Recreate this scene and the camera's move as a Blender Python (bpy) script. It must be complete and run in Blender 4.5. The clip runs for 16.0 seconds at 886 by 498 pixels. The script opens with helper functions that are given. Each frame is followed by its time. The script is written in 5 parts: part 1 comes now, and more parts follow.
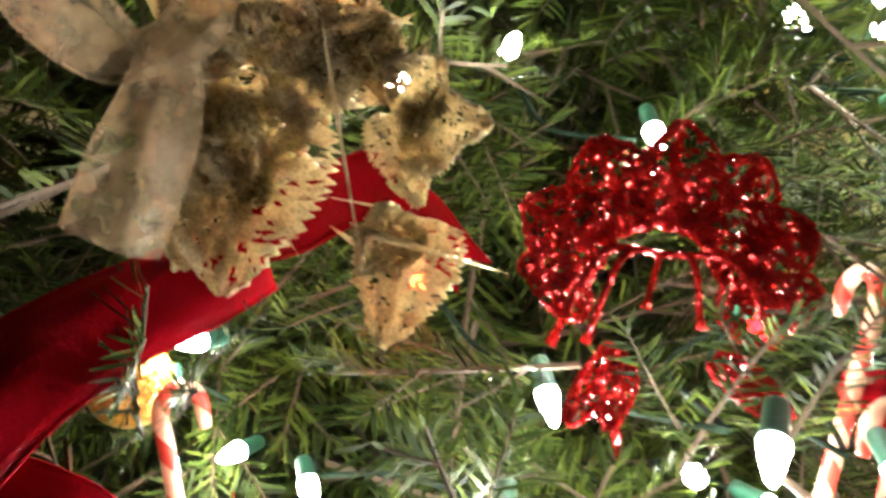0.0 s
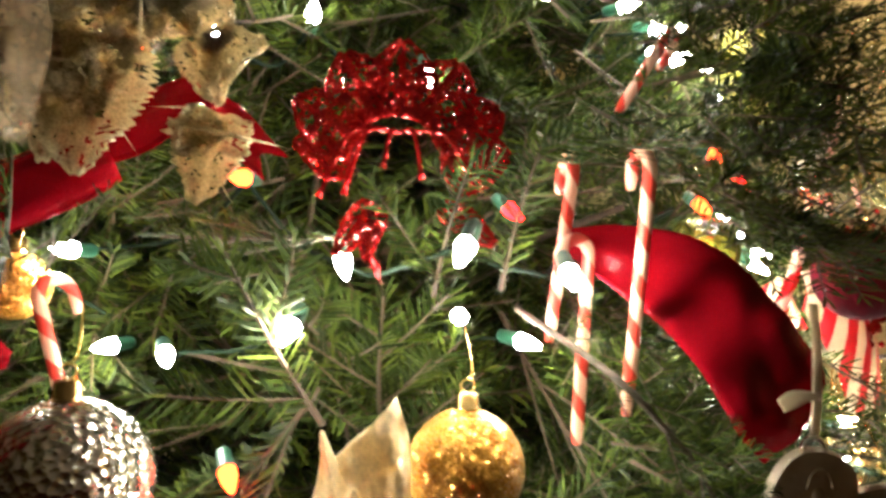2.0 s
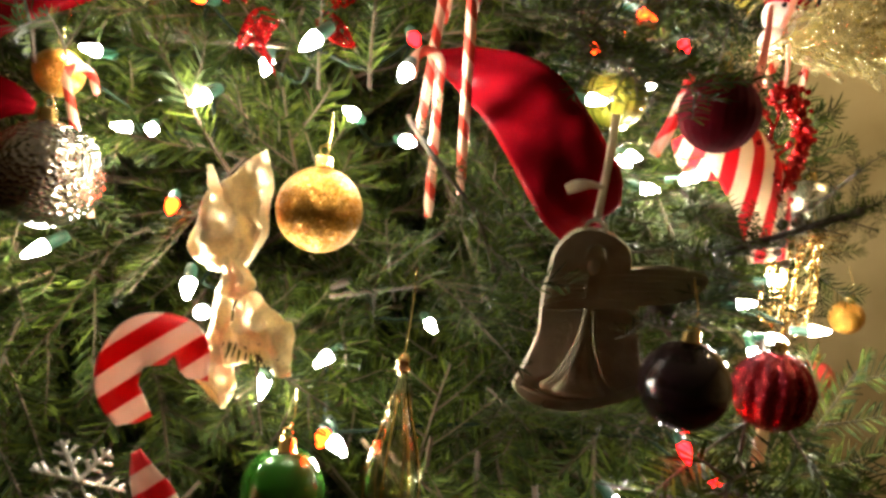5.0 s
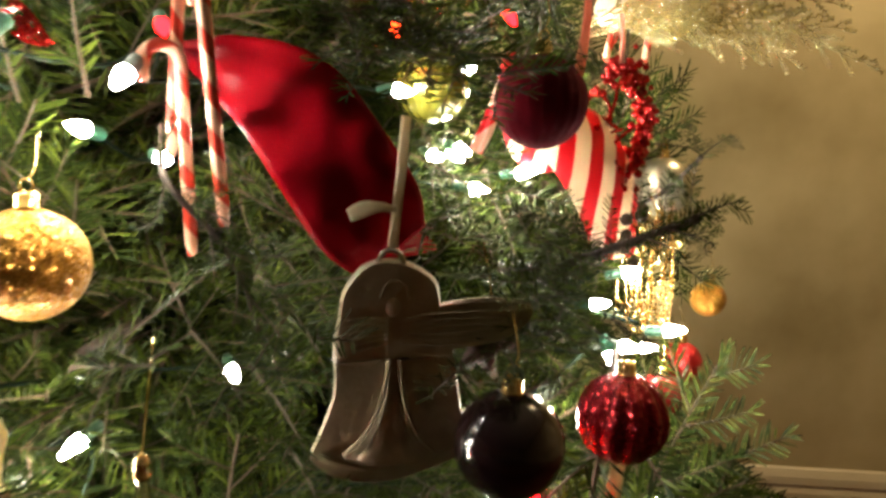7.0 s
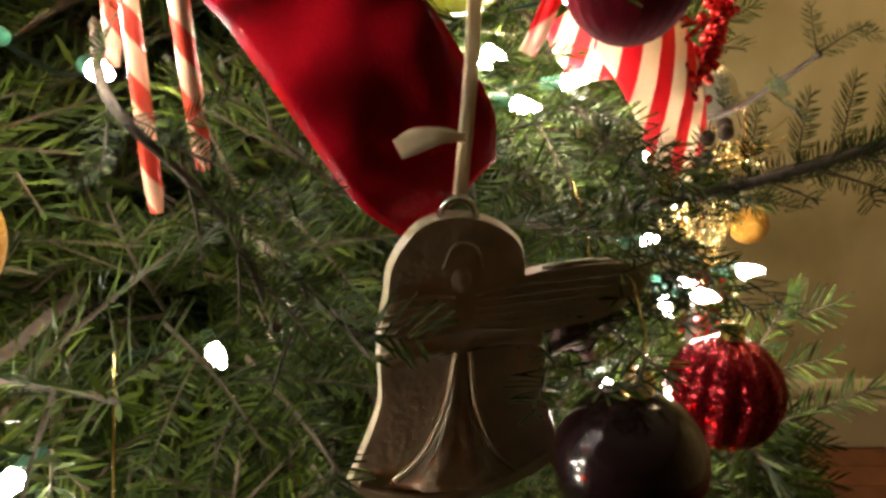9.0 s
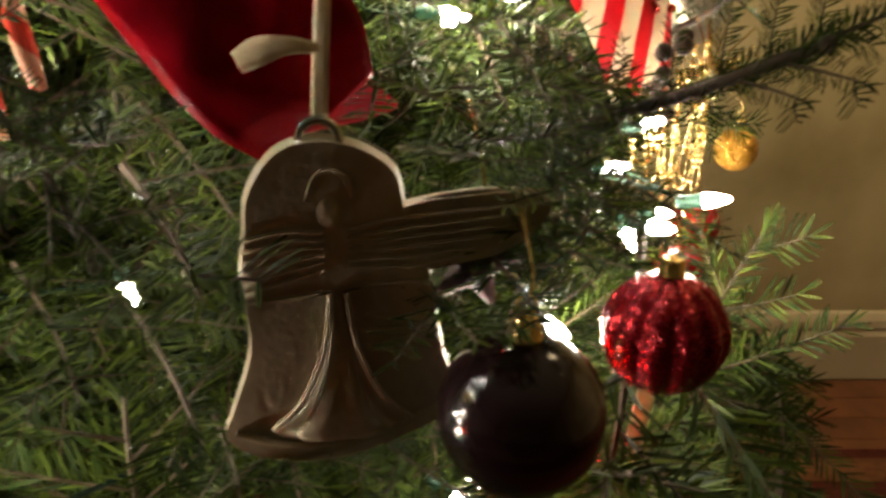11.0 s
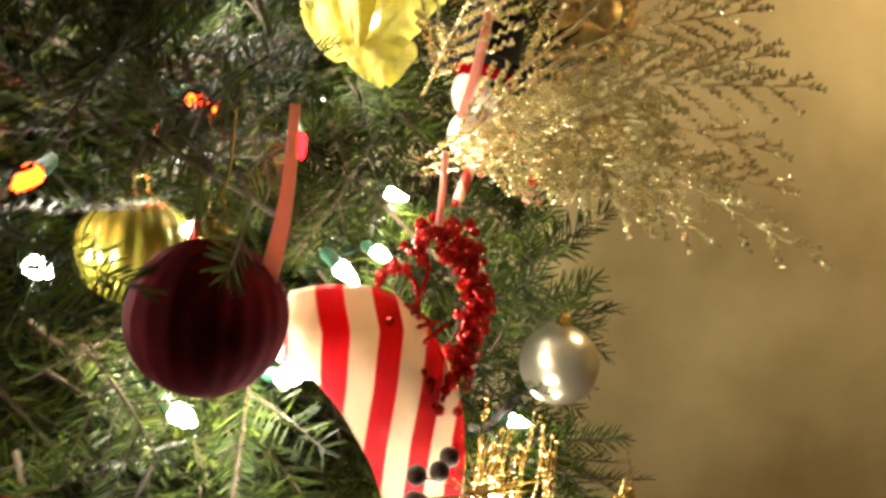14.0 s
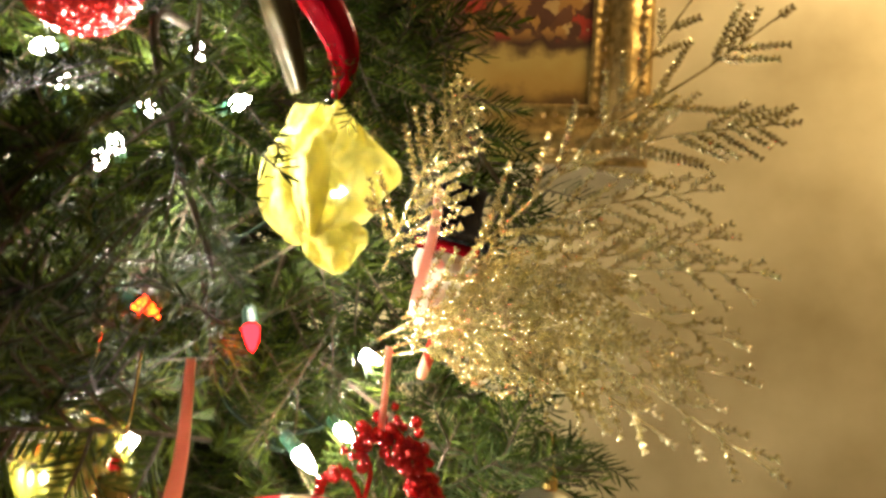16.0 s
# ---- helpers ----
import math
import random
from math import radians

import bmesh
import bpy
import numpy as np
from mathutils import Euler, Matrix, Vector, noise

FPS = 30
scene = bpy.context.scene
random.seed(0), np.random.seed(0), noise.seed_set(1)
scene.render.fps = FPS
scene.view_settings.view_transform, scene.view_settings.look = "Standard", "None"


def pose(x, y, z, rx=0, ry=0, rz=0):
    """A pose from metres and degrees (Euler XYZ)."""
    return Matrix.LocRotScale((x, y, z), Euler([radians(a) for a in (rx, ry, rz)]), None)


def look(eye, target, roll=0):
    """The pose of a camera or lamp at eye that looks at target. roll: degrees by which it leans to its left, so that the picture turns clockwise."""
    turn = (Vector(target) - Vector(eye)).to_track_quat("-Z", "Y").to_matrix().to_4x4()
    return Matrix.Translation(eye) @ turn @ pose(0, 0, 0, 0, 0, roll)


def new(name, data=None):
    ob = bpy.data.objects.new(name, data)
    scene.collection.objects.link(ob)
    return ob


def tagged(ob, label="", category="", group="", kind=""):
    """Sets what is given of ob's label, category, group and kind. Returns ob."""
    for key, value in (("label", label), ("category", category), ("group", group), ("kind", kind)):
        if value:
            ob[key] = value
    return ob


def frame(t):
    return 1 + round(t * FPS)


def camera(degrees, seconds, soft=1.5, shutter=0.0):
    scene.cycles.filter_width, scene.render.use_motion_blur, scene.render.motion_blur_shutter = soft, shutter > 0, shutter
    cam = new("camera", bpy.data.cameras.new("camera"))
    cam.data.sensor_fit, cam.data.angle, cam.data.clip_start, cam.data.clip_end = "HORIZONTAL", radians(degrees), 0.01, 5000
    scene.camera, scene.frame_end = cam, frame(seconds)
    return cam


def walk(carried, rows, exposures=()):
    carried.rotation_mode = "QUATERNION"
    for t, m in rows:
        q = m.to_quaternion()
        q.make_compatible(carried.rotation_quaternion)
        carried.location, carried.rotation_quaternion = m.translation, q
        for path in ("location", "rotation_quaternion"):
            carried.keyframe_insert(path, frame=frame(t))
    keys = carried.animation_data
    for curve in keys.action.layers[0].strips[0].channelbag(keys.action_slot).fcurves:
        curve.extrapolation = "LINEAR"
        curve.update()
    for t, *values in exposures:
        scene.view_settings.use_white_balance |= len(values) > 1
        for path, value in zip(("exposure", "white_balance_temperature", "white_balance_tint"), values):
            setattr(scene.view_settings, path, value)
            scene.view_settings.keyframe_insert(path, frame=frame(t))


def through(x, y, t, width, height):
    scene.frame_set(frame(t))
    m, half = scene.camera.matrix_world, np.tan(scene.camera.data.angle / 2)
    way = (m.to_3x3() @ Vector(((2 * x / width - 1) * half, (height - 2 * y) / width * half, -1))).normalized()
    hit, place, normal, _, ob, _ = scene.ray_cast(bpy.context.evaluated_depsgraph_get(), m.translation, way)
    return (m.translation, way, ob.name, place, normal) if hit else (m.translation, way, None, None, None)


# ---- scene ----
cam = camera(64.9, 16.0, soft=3.1, shutter=0.4)
PATH = [
    (0, (0.012, -0.005, 1.142), (0.054, 1.793, 1.065), 5.2),
    (0.5, (0.037, -0.045, 1.112), (0.111, 1.754, 1.124), 4.6),
    (1, (0.059, -0.079, 1.092), (0.159, 1.717, 1.133), 3.2),
    (1.5, (0.072, -0.105, 1.072), (0.224, 1.688, 1.120), 2.3),
    (2, (0.088, -0.127, 1.063), (0.302, 1.661, 1.091), 1.6),
    (2.5, (0.138, -0.157, 1.041), (0.232, 1.641, 1.052), 4.2),
    (3, (0.184, -0.203, 1.028), (0.149, 1.595, 0.949), 6.3),
    (3.2, (0.201, -0.215, 1.025), (0.107, 1.579, 0.927), 6.7),
    (5.3, (0.314, -0.270, 0.984), (0.159, 1.509, 0.761), 6.2),
    (5.5, (0.324, -0.269, 0.985), (0.193, 1.510, 0.748), 5.8),
    (6, (0.349, -0.259, 0.990), (0.307, 1.522, 0.731), 4.7),
    (6.5, (0.368, -0.232, 1.002), (0.399, 1.550, 0.749), 3.2),
    (7, (0.374, -0.152, 1.024), (0.477, 1.626, 0.764), 2.6),
    (7.5, (0.356, -0.078, 1.029), (0.532, 1.689, 0.740), 1.9),
    (8, (0.329, -0.052, 1.022), (0.560, 1.704, 0.702), 2.2),
    (8.5, (0.323, -0.031, 1.016), (0.554, 1.715, 0.641), 1.2),
    (8.7, (0.321, -0.023, 1.016), (0.563, 1.712, 0.603), 1.4),
    (10.8, (0.375, 0.010, 1.002), (0.528, 1.690, 0.375), -0.2),
    (11, (0.387, 0.012, 1.006), (0.558, 1.688, 0.372), 0.4),
    (11.5, (0.430, 0.003, 1.016), (0.627, 1.693, 0.429), 2.9),
    (12, (0.476, 0.005, 1.038), (0.608, 1.749, 0.616), 3.9),
    (12.5, (0.507, 0.023, 1.051), (0.590, 1.792, 0.735), 5.4),
    (13, (0.533, 0.038, 1.073), (0.559, 1.821, 0.828), 5.5),
    (13.5, (0.547, 0.055, 1.094), (0.577, 1.847, 0.922), 5.7),
    (14, (0.568, 0.066, 1.116), (0.578, 1.863, 1.016), 5.5),
    (14.5, (0.599, 0.059, 1.140), (0.590, 1.859, 1.092), 4.8),
    (15, (0.623, 0.059, 1.154), (0.569, 1.858, 1.162), 5.4),
    (15.5, (0.635, 0.058, 1.170), (0.527, 1.853, 1.217), 4.9),
    (16, (0.627, 0.077, 1.195), (0.492, 1.870, 1.277), 3.8),
]
walk(cam, [(t, look(eye, target, roll)) for t, eye, target, roll in PATH],
     exposures=[(0, 0.80, 5850, 10), (1.5, 0.56, 6000, 10), (3, 0.42, 6200, 10), (5.5, 0.46, 6450, 10), (8.5, 0.32, 6450, 10), (11, 0.27, 6500, 10), (12, 0.54, 6450, 10),
                (13, 0.52, 6500, 10), (14.3, 0.48, 6500, 10), (16, 0.68, 6500, 10)])

# ---- room light ----
world = bpy.data.worlds.new("night")
scene.world = world
world.use_nodes = True
world.node_tree.nodes["Background"].inputs[0].default_value = (0.02, 0.016, 0.012, 1)
world.node_tree.nodes["Background"].inputs[1].default_value = 0.3
ROOM_WATTS, BULB_GLOW = 20.0, 390.0


# ---- materials ----
def material(name, color, rough=0.5, metal=0.0, vary=0.0, vary_scale=40.0, bump=0.0, bump_scale=300.0, sheen=0.0,
             subsurface=0.0, transmission=0.0, coat=0.0, color2=None, per_object=0.0):
    m = bpy.data.materials.new(name)
    m.use_nodes = True
    nt = m.node_tree
    b = nt.nodes["Principled BSDF"]
    b.inputs["Base Color"].default_value = (*color, 1)
    b.inputs["Roughness"].default_value = rough
    b.inputs["Metallic"].default_value = metal
    b.inputs["Sheen Weight"].default_value = sheen
    b.inputs["Transmission Weight"].default_value = transmission
    b.inputs["Coat Weight"].default_value = coat
    if rough >= 0.9:
        b.inputs["Specular IOR Level"].default_value = 0.12
    if vary:
        tc = nt.nodes.new("ShaderNodeTexCoord")
        n = nt.nodes.new("ShaderNodeTexNoise")
        n.inputs["Scale"].default_value = vary_scale
        n.inputs["Detail"].default_value = 5
        nt.links.new(tc.outputs["Object"], n.inputs["Vector"])
        r = nt.nodes.new("ShaderNodeValToRGB")
        c2 = color2 or tuple(c * (1 - vary) for c in color)
        r.color_ramp.elements[0].position, r.color_ramp.elements[1].position = 0.33, 0.67
        r.color_ramp.elements[0].color, r.color_ramp.elements[1].color = (*c2, 1), (*color, 1)
        nt.links.new(n.outputs["Fac"], r.inputs["Fac"])
        out = r.outputs["Color"]
        if per_object:
            oi = nt.nodes.new("ShaderNodeObjectInfo")
            hsv = nt.nodes.new("ShaderNodeHueSaturation")
            mr = nt.nodes.new("ShaderNodeMapRange")
            mr.inputs[3].default_value, mr.inputs[4].default_value = 1 - per_object, 1 + per_object
            nt.links.new(oi.outputs["Random"], mr.inputs[0])
            nt.links.new(mr.outputs[0], hsv.inputs["Value"])
            nt.links.new(out, hsv.inputs["Color"])
            out = hsv.outputs["Color"]
        nt.links.new(out, b.inputs["Base Color"])
    if bump:
        tc2 = nt.nodes.new("ShaderNodeTexCoord")
        n2 = nt.nodes.new("ShaderNodeTexNoise")
        n2.inputs["Scale"].default_value = bump_scale
        n2.inputs["Detail"].default_value = 4
        nt.links.new(tc2.outputs["Object"], n2.inputs["Vector"])
        bp = nt.nodes.new("ShaderNodeBump")
        bp.inputs["Strength"].default_value = bump
        bp.inputs["Distance"].default_value = 0.002
        nt.links.new(n2.outputs["Fac"], bp.inputs["Height"])
        nt.links.new(bp.outputs["Normal"], b.inputs["Normal"])
    return m


def glitter(name, color, flake=1400.0, spread=1.0, rough=0.22, metal=0.75, through=0.0, mottle=0.5):
    """Glued flakes: every small cell mirrors its own way."""
    m = material(name, color, rough, metal)
    nt = m.node_tree
    b = nt.nodes["Principled BSDF"]
    tc = nt.nodes.new("ShaderNodeTexCoord")
    v = nt.nodes.new("ShaderNodeTexVoronoi")
    v.inputs["Scale"].default_value = flake
    nt.links.new(tc.outputs["Object"], v.inputs["Vector"])
    sub = nt.nodes.new("ShaderNodeVectorMath")
    sub.operation = "SUBTRACT"
    sub.inputs[1].default_value = (0.5, 0.5, 0.5)
    nt.links.new(v.outputs["Color"], sub.inputs[0])
    sc = nt.nodes.new("ShaderNodeVectorMath")
    sc.operation = "SCALE"
    sc.inputs["Scale"].default_value = spread
    nt.links.new(sub.outputs[0], sc.inputs[0])
    ge = nt.nodes.new("ShaderNodeNewGeometry")
    ad = nt.nodes.new("ShaderNodeVectorMath")
    ad.operation = "ADD"
    nt.links.new(ge.outputs["Normal"], ad.inputs[0])
    nt.links.new(sc.outputs[0], ad.inputs[1])
    no = nt.nodes.new("ShaderNodeVectorMath")
    no.operation = "NORMALIZE"
    nt.links.new(ad.outputs[0], no.inputs[0])
    nt.links.new(no.outputs[0], b.inputs["Normal"])
    hs = nt.nodes.new("ShaderNodeHueSaturation")
    hs.inputs["Color"].default_value = (*color, 1)
    mr = nt.nodes.new("ShaderNodeMapRange")
    mr.inputs[3].default_value, mr.inputs[4].default_value = 1 - mottle, 1 + mottle
    nt.links.new(v.outputs["Distance"], mr.inputs[0])
    mr.inputs[2].default_value = 0.7
    nt.links.new(mr.outputs[0], hs.inputs["Value"])
    nt.links.new(hs.outputs[0], b.inputs["Base Color"])
    if through:
        t = nt.nodes.new("ShaderNodeBsdfTranslucent")
        nt.links.new(hs.outputs[0], t.inputs["Color"])
        mx = nt.nodes.new("ShaderNodeMixShader")
        mx.inputs["Fac"].default_value = through
        nt.links.new(b.outputs[0], mx.inputs[1])
        nt.links.new(t.outputs[0], mx.inputs[2])
        nt.links.new(mx.outputs[0], nt.nodes["Material Output"].inputs["Surface"])
    return m


def sheer(name, color, through=0.5, rough=0.4, vary=0.15, see=0.0, bump=(0.25, 500)):
    """Thin cloth or leaf that lets light through."""
    m = material(name, color, rough, vary=vary, vary_scale=60, bump=bump[0], bump_scale=bump[1])
    nt = m.node_tree
    b = nt.nodes["Principled BSDF"]
    t = nt.nodes.new("ShaderNodeBsdfTranslucent")
    t.inputs["Color"].default_value = (*color, 1)
    mx = nt.nodes.new("ShaderNodeMixShader")
    mx.inputs["Fac"].default_value = through
    nt.links.new(b.outputs[0], mx.inputs[1])
    nt.links.new(t.outputs[0], mx.inputs[2])
    out = mx.outputs[0]
    if see:
        # open weave
        tc = nt.nodes.new("ShaderNodeTexCoord")
        n = nt.nodes.new("ShaderNodeTexNoise")
        n.inputs["Scale"].default_value = 90
        nt.links.new(tc.outputs["Object"], n.inputs["Vector"])
        mr = nt.nodes.new("ShaderNodeMapRange")
        mr.inputs[1].default_value, mr.inputs[2].default_value = 0.3, 0.7
        mr.inputs[3].default_value, mr.inputs[4].default_value = see * 0.5, min(see * 1.5, 0.95)
        nt.links.new(n.outputs["Fac"], mr.inputs[0])
        tr = nt.nodes.new("ShaderNodeBsdfTransparent")
        m2 = nt.nodes.new("ShaderNodeMixShader")
        nt.links.new(mr.outputs[0], m2.inputs["Fac"])
        nt.links.new(out, m2.inputs[1])
        nt.links.new(tr.outputs[0], m2.inputs[2])
        out = m2.outputs[0]
    nt.links.new(out, nt.nodes["Material Output"].inputs["Surface"])
    return m


def striped(name, slope, period, share, c1, c2, use_uv=False, twist=0.0, rough=0.4, through=0.0):
    """Stripes along a slanting direction of the cloth, or winding round a rod by its UV."""
    m = material(name, c1, rough, coat=0.2 if use_uv else 0.0)
    nt = m.node_tree
    b = nt.nodes["Principled BSDF"]
    tc = nt.nodes.new("ShaderNodeTexCoord")
    d = nt.nodes.new("ShaderNodeVectorMath")
    d.operation = "DOT_PRODUCT"
    d.inputs[1].default_value = (1 / period, twist, 0) if use_uv else (slope[0] / period, slope[1] / period, slope[2] / period)
    nt.links.new(tc.outputs["UV" if use_uv else "Object"], d.inputs[0])
    fr = nt.nodes.new("ShaderNodeMath")
    fr.operation = "FRACT"
    nt.links.new(d.outputs["Value"], fr.inputs[0])
    r = nt.nodes.new("ShaderNodeValToRGB")
    e = r.color_ramp.elements
    e[0].position, e[0].color = 0.0, (*c1, 1)
    e[1].position, e[1].color = share, (*c2, 1)
    k = e.new(share - 0.04)
    k.color = (*c1, 1)
    k = e.new(0.96)
    k.color = (*c2, 1)
    k = e.new(1.0)
    k.color = (*c1, 1)
    nt.links.new(fr.outputs[0], r.inputs["Fac"])
    nt.links.new(r.outputs["Color"], b.inputs["Base Color"])
    if through:
        t = nt.nodes.new("ShaderNodeBsdfTranslucent")
        nt.links.new(r.outputs["Color"], t.inputs["Color"])
        mx = nt.nodes.new("ShaderNodeMixShader")
        mx.inputs["Fac"].default_value = through
        nt.links.new(b.outputs[0], mx.inputs[1])
        nt.links.new(t.outputs[0], mx.inputs[2])
        nt.links.new(mx.outputs[0], nt.nodes["Material Output"].inputs["Surface"])
    return m


def glowing(name, color, strength):
    m = bpy.data.materials.new(name)
    m.use_nodes = True
    nt = m.node_tree
    nt.nodes.remove(nt.nodes["Principled BSDF"])
    e = nt.nodes.new("ShaderNodeEmission")
    e.inputs[0].default_value, e.inputs[1].default_value = (*color, 1), strength
    nt.links.new(e.outputs[0], nt.nodes["Material Output"].inputs["Surface"])
    return m


def needle_material():
    m = material("fir_needle", (0.065, 0.125, 0.035), 0.55)
    nt = m.node_tree
    b = nt.nodes["Principled BSDF"]
    b.inputs["Specular IOR Level"].default_value = 0.06
    ge = nt.nodes.new("ShaderNodeNewGeometry")
    r = nt.nodes.new("ShaderNodeValToRGB")
    e = r.color_ramp.elements
    e[0].position, e[0].color = 0.0, (0.009, 0.015, 0.003, 1)
    e[1].position, e[1].color = 1.0, (0.074, 0.098, 0.013, 1)
    k = e.new(0.55)
    k.color = (0.024, 0.038, 0.006, 1)
    nt.links.new(ge.outputs["Random Per Island"], r.inputs["Fac"])
    oi = nt.nodes.new("ShaderNodeObjectInfo")
    hs = nt.nodes.new("ShaderNodeHueSaturation")
    mr = nt.nodes.new("ShaderNodeMapRange")
    mr.inputs[3].default_value, mr.inputs[4].default_value = 0.75, 1.25
    nt.links.new(oi.outputs["Random"], mr.inputs[0])
    nt.links.new(mr.outputs[0], hs.inputs["Value"])
    nt.links.new(r.outputs["Color"], hs.inputs["Color"])
    nt.links.new(hs.outputs["Color"], b.inputs["Base Color"])
    t = nt.nodes.new("ShaderNodeBsdfTranslucent")
    nt.links.new(hs.outputs["Color"], t.inputs["Color"])
    mx = nt.nodes.new("ShaderNodeMixShader")
    mx.inputs["Fac"].default_value = 0.14
    nt.links.new(b.outputs[0], mx.inputs[1])
    nt.links.new(t.outputs[0], mx.inputs[2])
    nt.links.new(mx.outputs[0], nt.nodes["Material Output"].inputs["Surface"])
    return m


NEEDLE = needle_material()
BARK = material("fir_bark", (0.060, 0.038, 0.020), 0.85, vary=0.5, vary_scale=120, bump=0.8, bump_scale=260)
TWIG = material("young_twig", (0.060, 0.036, 0.014), 0.8, vary=0.4, vary_scale=300, bump=0.5, bump_scale=500)
RED_SATIN = material("red_satin", (0.27, 0.003, 0.009), 0.2, vary=0.16, vary_scale=22, bump=0.2, bump_scale=500)
RED_SATIN.node_tree.nodes["Principled BSDF"].inputs["Specular IOR Level"].default_value = 0.09
# darker, matt copy of red_satin that holds down bulb glare on one tail
RED_MATT = material("red_satin_dulled", (0.20, 0.003, 0.008), 0.95, vary=0.2, vary_scale=22, bump=0.2, bump_scale=500)
RED_MATT.node_tree.nodes["Principled BSDF"].inputs["Specular IOR Level"].default_value = 0.02
RED_VELVET = material("dark_red_velvet", (0.11, 0.003, 0.010), 0.95, vary=0.35, vary_scale=70, bump=0.3, bump_scale=1500)
CREAM_RIBBON = sheer("cream_ribbon", (0.66, 0.52, 0.33), 0.25)
PINK_RIBBON = sheer("salmon_ribbon", (0.80, 0.40, 0.30), 0.45)
CHAMPAGNE = glitter("champagne_foil_cloth", (0.80, 0.68, 0.42), 380, 0.35, rough=0.3, metal=0.4, through=0.32, mottle=0.12)
YELLOW_CLOTH = sheer("pale_yellow_cloth", (0.86, 0.80, 0.24), 0.5, 0.6, vary=0.18, see=0.14)
SHEER_GOLD = sheer("sheer_gold_ribbon", (0.72, 0.56, 0.34), 0.4, 0.25, see=0.62)
GOLD_GLITTER = glitter("gold_glitter", (0.56, 0.48, 0.30), 560, 0.85, rough=0.22, metal=0.35, through=0.58, mottle=0.3)
PALE_GLITTER = glitter("champagne_glitter", (0.68, 0.58, 0.28), 1000, 1.35, rough=0.15, metal=0.75)
BALL_GLITTER = glitter("gold_ball_glitter", (0.42, 0.195, 0.024), 800, 1.15, rough=0.28, metal=0.6)
RED_GLITTER = glitter("red_glitter", (0.44, 0.016, 0.015), 900, 1.2, rough=0.15, metal=0.7, through=0.12)
DARK_RED_GLITTER = glitter("dark_red_glitter", (0.19, 0.005, 0.010), 900, 0.8)
RED_GLASS = material("red_painted_glass", (0.34, 0.006, 0.012), 0.14, metal=0.35, coat=0.6, vary=0.3, vary_scale=30)
DARK_GLASS = material("blackish_glass", (0.022, 0.010, 0.012), 0.16, metal=0.2, coat=0.5, vary=0.5, vary_scale=50, bump=0.15, bump_scale=120)
GREEN_GLASS = material("green_lacquer", (0.03, 0.16, 0.012), 0.16, metal=0.3, coat=0.6, vary=0.3, vary_scale=30)
OLIVE_GOLD = material("olive_gold_lacquer", (0.14, 0.135, 0.014), 0.26, metal=0.35, coat=0.3, vary=0.25, vary_scale=40)
SILVER = material("silver_mercury", (0.72, 0.70, 0.62), 0.16, metal=1.0, vary=0.2, vary_scale=60, bump=0.1, bump_scale=200)
PEARL = material("pearl_silver", (0.60, 0.55, 0.40), 0.3, metal=0.85, vary=0.15, vary_scale=20)
GOLD_METAL = material("gold_cap", (0.80, 0.55, 0.20), 0.25, metal=1.0, vary=0.2, vary_scale=200)
WIRE_GREEN = material("dark_green_cord", (0.006, 0.014, 0.007), 0.9, vary=0.3, vary_scale=200)
SOCKET_GREEN = material("green_socket", (0.02, 0.09, 0.05), 0.4, vary=0.3, vary_scale=200)
PEWTER = material("aged_ivory_pewter", (0.38, 0.31, 0.20), 0.5, metal=0.1, vary=0.25, vary_scale=55, bump=0.35, bump_scale=180)
CANE = striped("candy_stripes", (0, 0, 0), 0.030, 0.45, (0.52, 0.05, 0.03), (0.74, 0.42, 0.28), use_uv=True, twist=1.0, rough=0.25)
STRIPE_CLOTH = striped("red_cream_striped_satin", (0, 0, 0), 1.0, 0.48, (0.66, 0.01, 0.02), (0.86, 0.72, 0.52), use_uv=True, through=0.3)
STRIPE_LOOP = striped("red_white_striped_satin", (0.62, 0.0, -0.8), 0.026, 0.5, (0.66, 0.012, 0.02), (0.86, 0.66, 0.55), through=0.3)
WHITE_FELT = material("white_felt", (0.78, 0.72, 0.62), 0.9, vary=0.12, vary_scale=120, bump=0.5, bump_scale=900)
BLACK_FELT = material("black_felt", (0.014, 0.012, 0.013), 0.9, vary=0.4, vary_scale=120, bump=0.5, bump_scale=900)
WARM_BULB = glowing("warm_white_bulb", (1.0, 0.92, 0.76), BULB_GLOW)
RED_BULB = glowing("red_bulb", (1.0, 0.002, 0.0028), BULB_GLOW * 0.11)
ORANGE_BULB = glowing("orange_bulb", (1.0, 0.016, 0.001), BULB_GLOW * 0.16)


def dimpled(m, scale, strength):
    """Round hammered dimples over a smooth metal."""
    nt = m.node_tree
    b = nt.nodes["Principled BSDF"]
    tc = nt.nodes.new("ShaderNodeTexCoord")
    v = nt.nodes.new("ShaderNodeTexVoronoi")
    v.inputs["Scale"].default_value = scale
    nt.links.new(tc.outputs["Object"], v.inputs["Vector"])
    bp = nt.nodes.new("ShaderNodeBump")
    bp.inputs["Strength"].default_value, bp.inputs["Distance"].default_value = strength, 0.003
    nt.links.new(v.outputs["Distance"], bp.inputs["Height"])
    nt.links.new(bp.outputs["Normal"], b.inputs["Normal"])
    return m


HAMMERED = dimpled(material("hammered_silver", (0.66, 0.61, 0.50), 0.2, metal=0.95, vary=0.2, vary_scale=60), 240, 0.8)


def glass_material():
    m = material("clear_glass", (0.98, 0.94, 0.86), 0.03, transmission=1.0)
    m.node_tree.nodes["Principled BSDF"].inputs["IOR"].default_value = 1.45
    return m


CLEAR_GLASS = glass_material()


